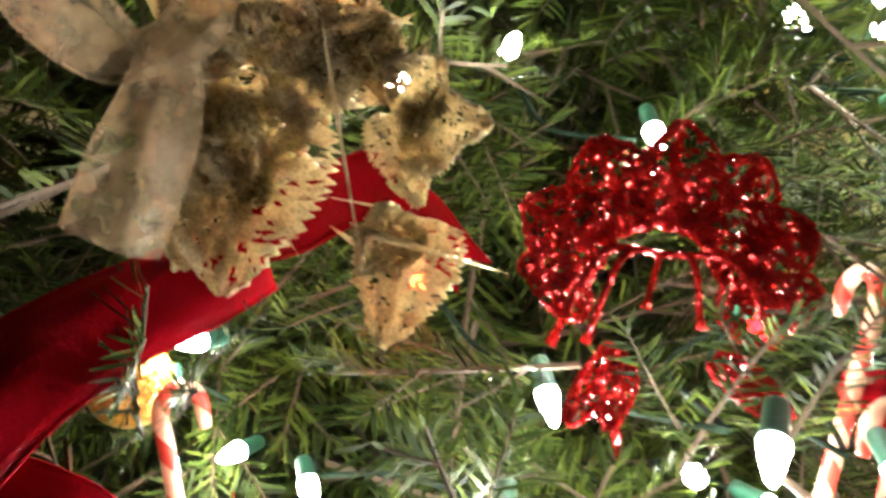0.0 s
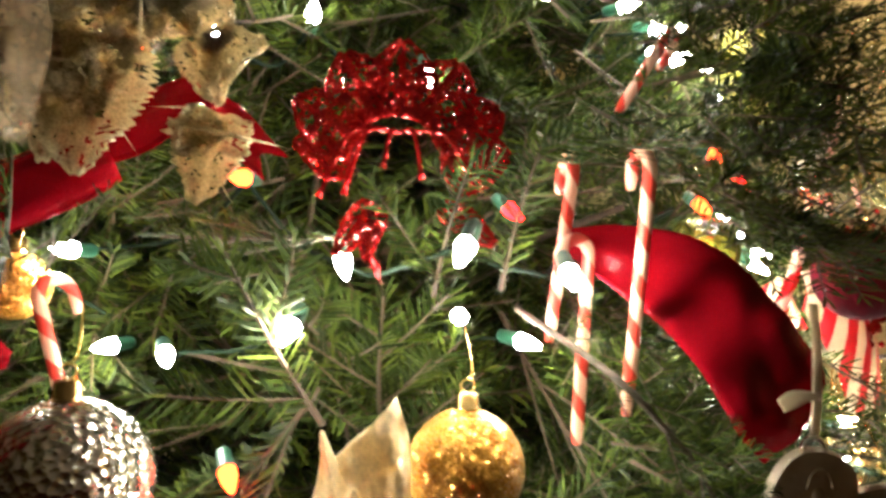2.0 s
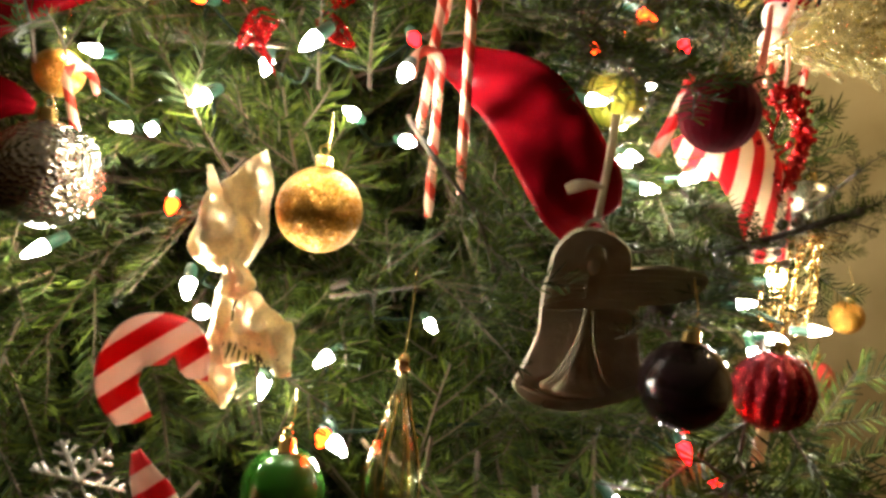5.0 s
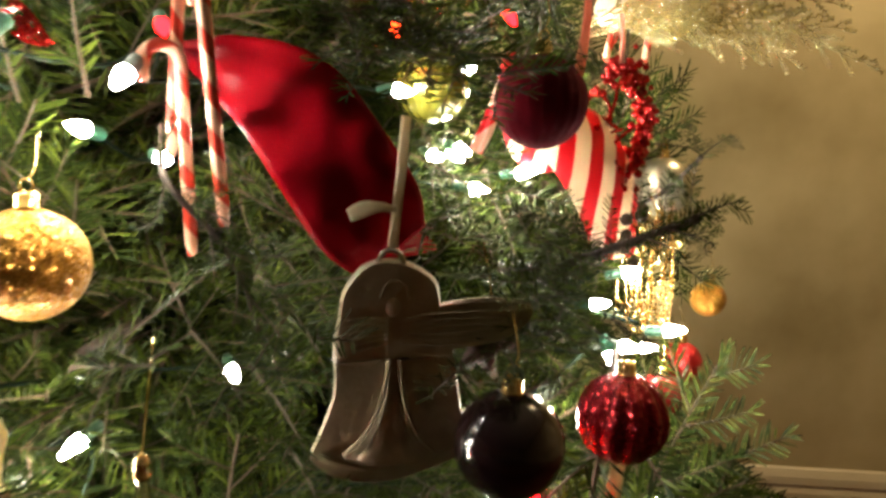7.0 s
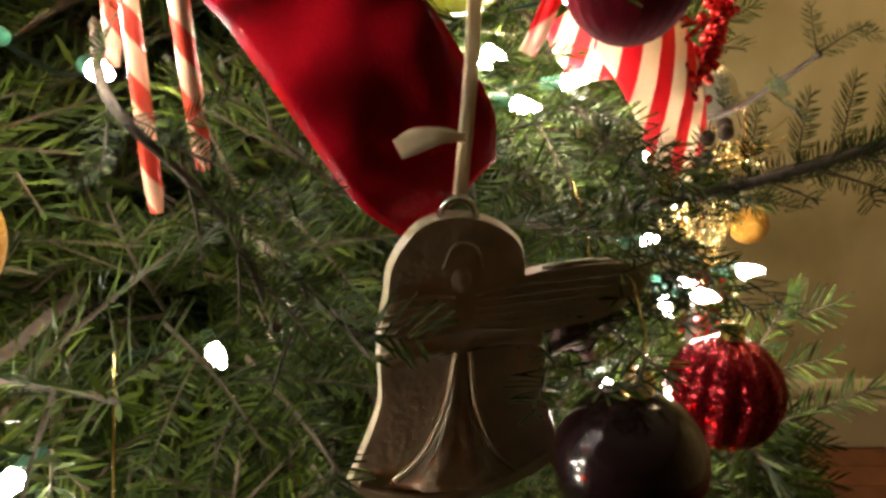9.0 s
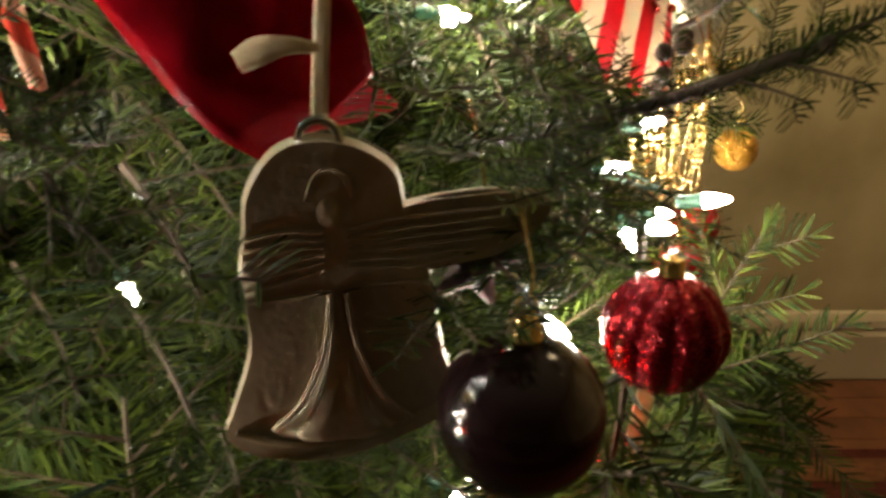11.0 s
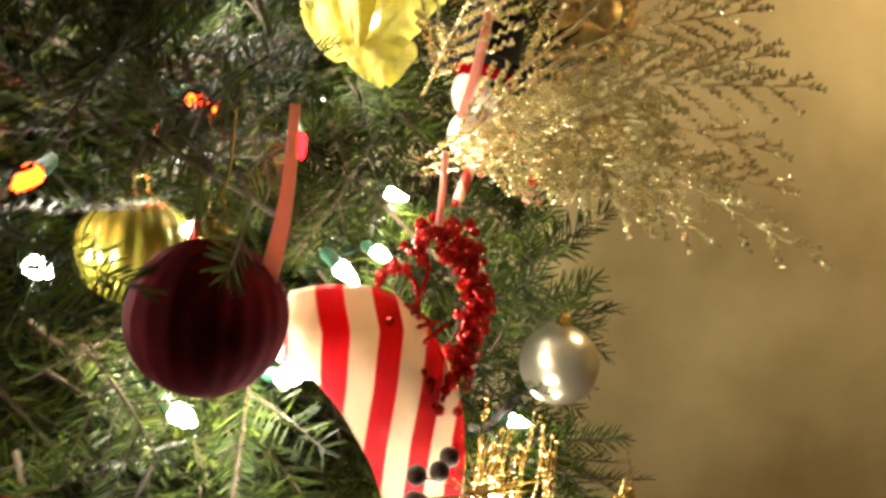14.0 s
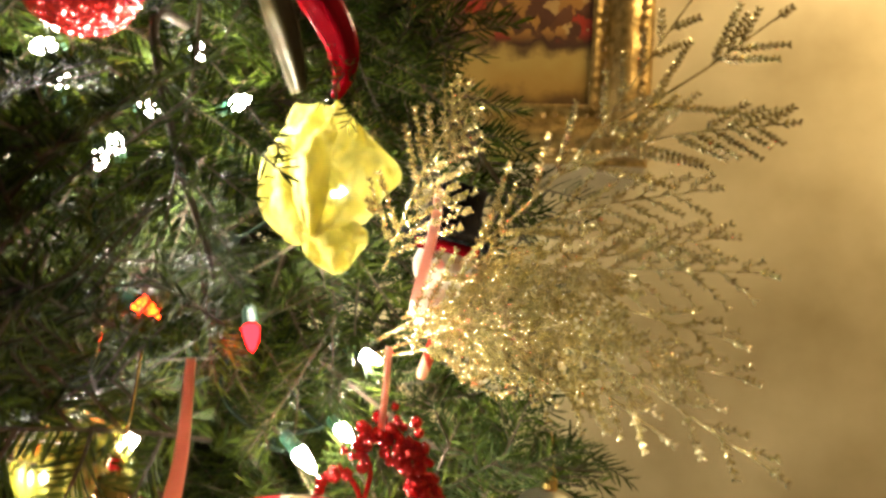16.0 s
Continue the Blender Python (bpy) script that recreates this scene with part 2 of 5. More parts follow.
# ---- mesh helpers ----
def part(name, bm, mat, parent=None, label="", smooth=True):
    """Links a bmesh as one mesh object under a thing or a part."""
    me = bpy.data.meshes.new(name)
    bm.to_mesh(me)
    bm.free()
    for m in mat if isinstance(mat, (list, tuple)) else [mat]:
        me.materials.append(m)
    if smooth:
        me.shade_smooth()
    ob = new(name, me)
    if parent:
        ob.parent = parent
    if label:
        ob["label"] = label
    return ob


def thing(name, label, category, group="", m=None):
    ob = tagged(new(name), label, category, group)
    ob.empty_display_size = 0.02
    if m is not None:
        ob.matrix_world = m
    return ob


def box(bm, x0, x1, y0, y1, z0, z1, bevel=0.0):
    r = bmesh.ops.create_cube(bm, size=1.0, matrix=Matrix.LocRotScale(((x0 + x1) / 2, (y0 + y1) / 2, (z0 + z1) / 2), None, (x1 - x0, y1 - y0, z1 - z0)))
    if bevel:
        es = list({e for v in r["verts"] for e in v.link_edges})
        bmesh.ops.bevel(bm, geom=es, offset=bevel, segments=2, affect="EDGES")


def tube(bm, pts, radii, sides=8, uv=False, cap=True):
    """A tube through the points; with a UV of metres along it and turns round it."""
    pts = [Vector(p) for p in pts]
    if not isinstance(radii, (list, tuple)):
        radii = [radii] * len(pts)
    lay = bm.loops.layers.uv.verify() if uv else None
    rings, run, runs = [], 0.0, []
    ref = Vector((0.31, 0.2, 0.93))
    for i, p in enumerate(pts):
        t = (pts[min(i + 1, len(pts) - 1)] - pts[max(i - 1, 0)]).normalized()
        a = t.cross(ref)
        if a.length < 1e-3:
            a = t.cross(Vector((1, 0, 0)))
        a.normalize()
        b = t.cross(a)
        ref = a.cross(t)
        rings.append([bm.verts.new(p + radii[i] * (math.cos(k * math.tau / sides) * a + math.sin(k * math.tau / sides) * b)) for k in range(sides)])
        run += (p - pts[i - 1]).length if i else 0.0
        runs.append(run)
    for i in range(len(pts) - 1):
        for k in range(sides):
            k2 = (k + 1) % sides
            f = bm.faces.new((rings[i][k], rings[i][k2], rings[i + 1][k2], rings[i + 1][k]))
            f.smooth = True
            if uv:
                for lp, (q, w) in zip(f.loops, ((i, k), (i, k + 1), (i + 1, k + 1), (i + 1, k))):
                    lp[lay].uv = (runs[q], w / sides)
    if cap:
        for ring in (rings[0], rings[-1]):
            bm.faces.new(ring)
    return rings


def lathe(bm, profile, seg=32, flute=0, depth=0.0, m=None):
    """Turns (radius, z) points round z; flutes pull it in between the ribs."""
    rings = []
    for r, z in profile:
        ring = []
        for k in range(seg):
            a = k * math.tau / seg
            q = r * (1 - depth * (0.5 - 0.5 * math.cos(a * flute)) ** 2) if flute else r
            v = Vector((q * math.cos(a), q * math.sin(a), z))
            ring.append(bm.verts.new(m @ v if m else v))
        rings.append(ring)
    for i in range(len(rings) - 1):
        for k in range(seg):
            k2 = (k + 1) % seg
            bm.faces.new((rings[i][k], rings[i][k2], rings[i + 1][k2], rings[i + 1][k]))
    bm.faces.new(rings[0][::-1])
    bm.faces.new(rings[-1])


def smooth_path(pts, n):
    """Catmull-Rom through the points (tuples of any length)."""
    P = [np.array(p, float) for p in pts]
    P = [2 * P[0] - P[1]] + P + [2 * P[-1] - P[-2]]
    out = []
    for i in range(1, len(P) - 2):
        for k in range(n):
            u = k / n
            out.append(0.5 * (2 * P[i] + (P[i + 1] - P[i - 1]) * u + (2 * P[i - 1] - 5 * P[i] + 4 * P[i + 1] - P[i + 2]) * u * u
                              + (3 * P[i] - P[i - 1] - 3 * P[i + 1] + P[i + 2]) * u ** 3))
    out.append(P[-2])
    return out


def ribbon(bm, rows, normal, n=8, across=8, bow=0.0, wrinkle=0.002, thick=0.0008, seed=0.0, notch=0.0):
    """A strip of cloth: rows of (x, y, z, width); it lies square to the normal, bowed and wrinkled."""
    path = smooth_path(rows, n)
    N = Vector(normal).normalized()
    grid = []
    for i, q in enumerate(path):
        p, w = Vector(q[:3]), q[3]
        t = Vector(path[min(i + 1, len(path) - 1)][:3]) - Vector(path[max(i - 1, 0)][:3])
        t.normalize()
        s = t.cross(N).normalized()
        nn = s.cross(t)
        line = []
        for k in range(across + 1):
            u = k / across * 2 - 1
            v = p + s * (u * w / 2) + nn * (bow * w * (1 - u * u))
            v += nn * wrinkle * (noise.noise(Vector((v.x * 45 + seed, v.y * 45, v.z * 45))) + 0.6 * math.sin(u * 5 + seed + i * 0.15))
            if notch and i >= len(path) - 3:
                v += t * notch * (abs(u) - 0.5) * (i - len(path) + 4) / 3
            line.append(bm.verts.new(v))
        grid.append(line)
    faces = []
    for i in range(len(grid) - 1):
        for k in range(across):
            faces.append(bm.faces.new((grid[i][k], grid[i][k + 1], grid[i + 1][k + 1], grid[i + 1][k])))
    edges = [[line[k].co.copy() for line in grid] for k in (0, -1)]
    bmesh.ops.recalc_face_normals(bm, faces=faces)
    bmesh.ops.solidify(bm, geom=faces, thickness=thick)
    return edges


def fold(bm, left, right, at, k, depth=0.0, crumple=0.003, seed=0.0, n=7, across=12, thick=0.0006, belly=0.0, stripe=None):
    """A fold of cloth between two edges, given on a board of k metres a unit (x right, y down) whose origin is at; depth leans its foot forward."""
    lay = bm.loops.layers.uv.verify() if stripe else None
    A, B = smooth_path(left, n), smooth_path(right, n)
    grid, boards = [], {}
    for i, (a, b) in enumerate(zip(A, B)):
        v = i / (len(A) - 1)
        row = []
        for j in range(across + 1):
            u = j / across
            q = a * (1 - u) + b * u
            x, z = (q[0] - at[0]) * k, (at[1] - q[1]) * k
            y = -depth * v - belly * math.sin(math.pi * u) * math.sin(math.pi * min(1, 0.15 + 0.85 * v))
            w = Vector((x * 60 + seed, z * 38, seed * 1.7))
            y += crumple * (noise.noise(w) * 1.2 + 1.3 * abs(noise.noise(w * 1.9)) - 0.5 * abs(noise.noise(w * 4.7)) + 0.5 * math.sin(u * 9 + 2.2 * noise.noise(w * 0.6) + seed))
            vert = bm.verts.new((x, y, z))
            boards[vert] = q
            row.append(vert)
        grid.append(row)
    faces = []
    for i in range(len(grid) - 1):
        for j in range(across):
            f = bm.faces.new((grid[i][j], grid[i + 1][j], grid[i + 1][j + 1], grid[i][j + 1]))
            if stripe:
                for lp in f.loops:
                    lp[lay].uv = (stripe(*boards[lp.vert][:2]), 0)
            faces.append(f)
    if stripe:
        for f in faces:
            f.normal_update()
        bmesh.ops.solidify(bm, geom=faces, thickness=thick)
    else:
        bmesh.ops.recalc_face_normals(bm, faces=faces)
        bmesh.ops.solidify(bm, geom=faces, thickness=thick)


def folds(name, label, category, at, k, origin, rows, mat, lean, free=0.012, part_name="fold"):
    """A bow or flower of such folds: rows of (left, right, depth, crumple, belly, forward)."""
    M = pose(*origin, 0, lean, 0)
    o = thing(name, label, category, m=M)
    for i, (left, right, depth, crumple, belly, fwd) in enumerate(rows):
        bm = bmesh.new()
        fold(bm, left, right, at, k, depth, crumple, seed=i * 3.7 + len(name), n=12, across=26, belly=belly)
        bmesh.ops.translate(bm, verts=bm.verts, vec=(0, -fwd, 0))
        part(part_name, bm, mat, o)
        for a, b in zip(left, right):
            KEEP.append((M @ Vector((((a[0] + b[0]) / 2 - at[0]) * k, 0, (at[1] - (a[1] + b[1]) / 2) * k)), max(abs(a[0] - b[0]) * k * 0.42, free)))
    return o


def petal(bm, length, width, seed=0, curl=0.25, crinkle=0.003, serrate=0.0, lace=0.0, n=16, across=10, thick=0.0007, blunt=0.8, crease=0.15, full=1.0, ruffle=0.0):
    """A leaf or petal along +y with its face to +z: pointed, creased, curled and crumpled; lace leaves holes."""
    rng = random.Random(seed)
    grid = []
    for i in range(n + 1):
        s = i / n
        w = width / 2 * max(math.sin(math.pi * min(1, 0.06 + 0.94 * s) ** blunt), 0.02)
        w = width / 2 * max((2 * w / width) ** full, 0.02)
        w *= 1 + serrate * (i % 2)
        line = []
        for k in range(across + 1):
            u = k / across * 2 - 1
            x, y = u * w, s * length
            z = -curl * length * s * s + crease * width * (abs(u) - 0.5) * math.sin(math.pi * s)
            z += crinkle * (noise.noise(Vector((x * 70 + seed * 3.1, y * 55, seed))) * 1.4 + 0.7 * (0.5 - abs(noise.noise(Vector((x * 150, y * 120 + seed, seed * 2.0))))) + 0.5 * math.sin(u * 7 + seed))
            z += ruffle * abs(u) ** 2 * s * math.sin(s * 13 + u * 3 + seed)
            y += serrate * 0.006 * rng.uniform(-1, 1) * abs(u)
            line.append(bm.verts.new((x, y, z)))
        grid.append(line)
    faces = []
    for i in range(n):
        for k in range(across):
            u = (k + 0.5) / across * 2 - 1
            if lace and 1 < i < n - 1 and 0 < k < across - 1 and abs(u) > 0.12 and noise.noise(Vector((k * 0.9 + seed * 7, i * 0.75, 0.5))) > 0.42 - lace:
                continue
            faces.append(bm.faces.new((grid[i][k], grid[i][k + 1], grid[i + 1][k + 1], grid[i + 1][k])))
    bmesh.ops.delete(bm, geom=[v for v in bm.verts if not v.link_faces], context="VERTS")
    bmesh.ops.solidify(bm, geom=faces, thickness=thick)


def aim(at, to, face):
    """A pose at a point with +y towards another and +z about along face."""
    y = (Vector(to) - Vector(at)).normalized()
    z = Vector(face)
    z = (z - y * z.dot(y)).normalized()
    x = y.cross(z)
    m = Matrix((x, y, z)).transposed().to_4x4()
    m.translation = Vector(at)
    return m


# ---- the room ----
TURN = -5.0
ROOM = pose(1.5, 1.6, 0, 0, 0, TURN)
WALL_PAINT = material("mottled_tan_plaster", (0.62, 0.51, 0.28), 0.42, vary=0.2, vary_scale=2.4, bump=0.15, bump_scale=40, color2=(0.33, 0.255, 0.115))
TRIM_PAINT = material("cream_gloss_paint", (0.54, 0.45, 0.29), 0.35, vary=0.08, vary_scale=12)
CEILING_PAINT = material("white_ceiling_paint", (0.75, 0.70, 0.60), 0.8, vary=0.06, vary_scale=4, bump=0.1, bump_scale=80)
FLOOR_WOOD = material("red_brown_floor_boards", (0.13, 0.045, 0.017), 0.3, vary=0.45, vary_scale=9, bump=0.08, bump_scale=50, per_object=0.25)
RUG_RED = material("dark_red_rug_pile", (0.10, 0.022, 0.014), 0.95, vary=0.4, vary_scale=60, bump=0.6, bump_scale=900)
RUG_BORDER = material("brown_rug_border", (0.17, 0.07, 0.03), 0.95, vary=0.35, vary_scale=60, bump=0.6, bump_scale=900)


def room():
    # south and west walls are unseen and set far back to cut bounced light
    for name, b, label in (("wall_north", (-7.0, 1.6, 0.0, 0.12, 0, 2.6), "mottled tan plaster wall behind the tree"),
                           ("unseen_wall_south", (-7.0, 1.6, -9.12, -9.0, 0, 2.6), "unseen plain tan plaster wall closing the room"),
                           ("unseen_wall_west", (-7.12, -7.0, -9.12, 0.12, 0, 2.6), "unseen plain tan plaster wall closing the room"),
                           ("unseen_wall_east", (1.6, 1.72, -9.12, 0.12, 0, 2.6), "unseen plain tan plaster wall closing the room")):
        bm = bmesh.new()
        box(bm, *b)
        w = part(name, bm, WALL_PAINT, smooth=False)
        w.matrix_world = ROOM
        tagged(w, label, "wall", kind="structure")
    bm = bmesh.new()
    box(bm, -7.12, 1.72, -9.12, 0.12, 2.6, 2.7)
    c = part("ceiling", bm, CEILING_PAINT, smooth=False)
    c.matrix_world = ROOM
    tagged(c, "plain white painted ceiling", "ceiling", kind="structure")
    bm = bmesh.new()
    box(bm, -7.12, 1.72, -9.12, 0.12, -0.1, -0.012)
    f = part("floor", bm, FLOOR_WOOD, smooth=False)
    f.matrix_world = ROOM
    tagged(f, "red-brown polished hardwood board floor", "floor", kind="structure")
    bm = bmesh.new()
    prof = [(0, 0), (0.018, 0), (0.018, 0.13), (0.013, 0.145), (0.016, 0.155), (0.014, 0.175), (0.006, 0.195), (0, 0.2)]
    a = [bm.verts.new((-7.0, -y - 0.0005, z)) for y, z in prof]
    b2 = [bm.verts.new((1.6, -y - 0.0005, z)) for y, z in prof]
    for i in range(len(prof)):
        j = (i + 1) % len(prof)
        bm.faces.new((a[i], b2[i], b2[j], a[j]))
    bm.faces.new(a[::-1])
    bm.faces.new(b2)
    t = part("baseboard", bm, TRIM_PAINT, smooth=False)
    t.matrix_world = ROOM
    tagged(t, "cream painted moulded baseboard along the wall", "baseboard", kind="structure")
    # boards
    bm = bmesh.new()
    box(bm, -1.0, 1.0, -0.0445, 0.0445, -0.012, 0.0, 0.0015)
    me = bpy.data.meshes.new("plank")
    bm.to_mesh(me)
    bm.free()
    me.materials.append(FLOOR_WOOD)
    rng = random.Random(5)
    for row in range(22):
        x = -1.9 + rng.uniform(0, 0.9)
        while x < 1.0:
            p = new("plank", me)
            p.parent = f
            p.location = (x, -0.068 - row * 0.0895, 0)
            p.scale = (0.598 if x < 0.4 else 0.595, 1, 1)
            x += 1.2
    # rug
    rug = thing("rug", "dark red rug with brown border on the floor", "rug", m=ROOM)
    bm = bmesh.new()
    box(bm, -2.4, 0.75, -2.6, -0.34, 0.001, 0.011, 0.004)
    part("field", bm, RUG_RED, rug)
    bm = bmesh.new()
    for b in ((-2.36, 0.71, -0.46, -0.38), (0.63, 0.71, -2.5, -0.48)):
        box(bm, b[0], b[1], b[2], b[3], 0.0115, 0.0145, 0.002)
    part("border", bm, RUG_BORDER, rug)


def added_ceiling_lamp():
    # unseen lamp, added by the wall so that little of it reaches the tree front
    lamp = thing("added_ceiling_lamp", "added unseen ceiling lamp that lights the wall warmly", "lamp", m=pose(1.6, 1.08, 2.6))
    bm = bmesh.new()
    lathe(bm, [(0.03, 0), (0.17, 0), (0.175, -0.02), (0.16, -0.03)], 40)
    part("base", bm, GOLD_METAL, lamp)
    bm = bmesh.new()
    lathe(bm, [(0.15, -0.03), (0.15, -0.05), (0.12, -0.08), (0.06, -0.10), (0.01, -0.105)], 40)
    part("shade", bm, glowing("lamp_shade_glow", (1.0, 0.75, 0.41), 2.0), lamp)
    data = bpy.data.lights.new("added_ceiling_lamp_light", "AREA")
    data.shape, data.size, data.energy, data.color = "DISK", 0.32, ROOM_WATTS, (1.0, 0.75, 0.41)
    li = new("added_ceiling_lamp_light", data)
    li.matrix_world = pose(1.6, 1.08, 2.48)


room()
added_ceiling_lamp()


# ---- the tree ----
AXIS = (0.02, 0.93)
AISLE = Vector((0.36, -0.12, 1.03))
AISLE_END = Vector((0.60, 0.06, 1.12))
KEEP = []          # (centre, radius): places that ornaments hold free of needles


def crown_radius(z):
    return 0.66 - 0.35 * (z - 1.0)


def spray_arrays(seed, length=0.16, sides=5, step=0.0040, needle=0.024, bare=0.1):
    """One fir spray along +y, flat in xy: (needle verts, quads), (twig verts, quads)."""
    rng = np.random.default_rng(seed)
    twigs = []
    bend = rng.uniform(-0.12, 0.12)
    main = [np.array((bend * length * (s * s), s * length, 0.05 * length * s * s)) for s in np.linspace(0, 1, 7)]
    twigs.append((main, 0.0020, bare))
    for k in range(sides):
        s = 0.18 + 0.66 * k / max(sides - 1, 1) + rng.uniform(-0.04, 0.04)
        sg = 1 if k % 2 else -1
        base = np.array((bend * length * s * s, s * length, 0.05 * length * s * s))
        ln = length * (0.62 * (1 - s) + 0.12) * rng.uniform(0.8, 1.2)
        an = math.radians(rng.uniform(38, 56)) * sg
        d = np.array((math.sin(an), math.cos(an), rng.uniform(-0.15, 0.2)))
        twigs.append(([base + d * ln * u + np.array((0, 0.12 * ln * u * u, 0)) for u in np.linspace(0, 1, 5)], 0.0013, 0.06))
    nv, nf, tv, tf = [], [], [], []
    for pts, rad, skip in twigs:
        pts = np.array(pts)
        seg = np.linalg.norm(np.diff(pts, axis=0), axis=1)
        total = seg.sum()
        cum = np.concatenate(([0], np.cumsum(seg)))
        b0 = len(tv)
        for i, p in enumerate(pts):
            t = pts[min(i + 1, len(pts) - 1)] - pts[max(i - 1, 0)]
            t = t / np.linalg.norm(t)
            a = np.cross(t, (0, 0, 1.0))
            a = a / np.linalg.norm(a)
            c = np.cross(a, t)
            r = rad * (1 - 0.6 * i / len(pts))
            for k in range(4):
                tv.append(p + r * (math.cos(k * math.pi / 2) * a + math.sin(k * math.pi / 2) * c))
        for i in range(len(pts) - 1):
            for k in range(4):
                k2 = (k + 1) % 4
                tf.append((b0 + i * 4 + k, b0 + i * 4 + k2, b0 + i * 4 + 4 + k2, b0 + i * 4 + 4 + k))
        d = skip * total
        side = 1
        while d < total + 0.002:
            dd = min(d, total * 0.999)
            p = np.array([np.interp(dd, cum, pts[:, j]) for j in range(3)])
            i = min(np.searchsorted(cum, dd, side="right") - 1, len(seg) - 1)
            t = (pts[i + 1] - pts[i]) / seg[i]
            a = np.cross(t, (0, 0, 1.0))
            a /= np.linalg.norm(a)
            c = np.cross(a, t)
            # two flat ranks, with a few needles standing up along the top
            phi = side * (rng.normal(24, 12) if rng.random() < 0.2 else rng.normal(78, 9))
            phi = math.radians(phi)
            o = math.sin(phi) * a + math.cos(phi) * c
            lean = math.radians(rng.normal(50, 5) if d < total * 0.93 else rng.uniform(8, 42))
            v = math.cos(lean) * t + math.sin(lean) * o
            ln = needle * rng.uniform(0.86, 1.08) * (1 - 0.35 * (d / total) ** 3) * (0.6 + 0.4 * min(1, d / (0.25 * total)))
            wdir = np.cross(v, c + 0.25 * rng.normal(size=3))
            wdir /= np.linalg.norm(wdir) + 1e-9
            w = 0.00105
            up = np.cross(wdir, v)
            b = len(nv)
            mid = p + v * ln * 0.55 + up * ln * 0.04
            nv += [p - wdir * w * 0.5, p + wdir * w * 0.5, mid + wdir * w, mid - wdir * w,
                   p + v * ln + wdir * w * 0.35 + up * ln * rng.uniform(-0.03, 0.1), p + v * ln - wdir * w * 0.35 + up * ln * 0.03]
            nf += [(b, b + 1, b + 2, b + 3), (b + 3, b + 2, b + 4, b + 5)]
            side = -side
            d += step * rng.uniform(0.42, 0.62)
    return np.array(nv), nf, np.array(tv), tf


def mesh_from(name, pieces, mats):
    """pieces: per material (verts, faces)."""
    me = bpy.data.meshes.new(name)
    verts, faces, idx, off = [], [], [], 0
    for m, (v, f) in enumerate(pieces):
        verts.append(np.asarray(v))
        faces += [tuple(i + off for i in q) for q in f]
        idx += [m] * len(f)
        off += len(v)
    me.from_pydata(np.concatenate(verts).tolist(), [], faces)
    for m in mats:
        me.materials.append(m)
    me.polygons.foreach_set("material_index", idx)
    me.update()
    return me


SPRAYS = [spray_arrays(10 + k, length=(0.15, 0.17, 0.13, 0.16, 0.11, 0.18, 0.14, 0.12)[k], sides=(5, 6, 4, 5, 3, 6, 4, 2)[k]) for k in range(8)]
SPRAY_MESHES = [mesh_from("spray", [(s[0], s[1]), (s[2], s[3])], [NEEDLE, TWIG]) for s in SPRAYS]
SPRAY_LONG = [0.15, 0.17, 0.13, 0.16, 0.11, 0.18, 0.14, 0.12]


def clear_of(m, ln):
    """True if a spray at pose m leaves the ornaments and the way towards them free."""
    pts = [m @ Vector(q) for q in ((0, ln * 0.3, 0), (0, ln * 0.65, 0), (0, ln, 0), (0.3 * ln, ln * 0.6, 0), (-0.3 * ln, ln * 0.6, 0),
                                  (0.22 * ln, ln * 0.85, 0), (-0.22 * ln, ln * 0.85, 0), (0.25 * ln, ln * 0.35, 0), (-0.25 * ln, ln * 0.35, 0), (0, ln * 0.48, 0), (0, ln * 0.83, 0))]
    for c, r in KEEP:
        d = (AISLE_END if c.x > 0.465 and c.z > 0.94 else AISLE) - c
        far = d.length
        d.normalize()
        for p in pts:
            q = p - c
            s = q.dot(d)
            if s > -r * 0.9 and (q - d * max(s, 0)).length < (r * 1.12 + 0.006) * (1 - 0.75 * max(s, 0) / far):
                return False
    return True


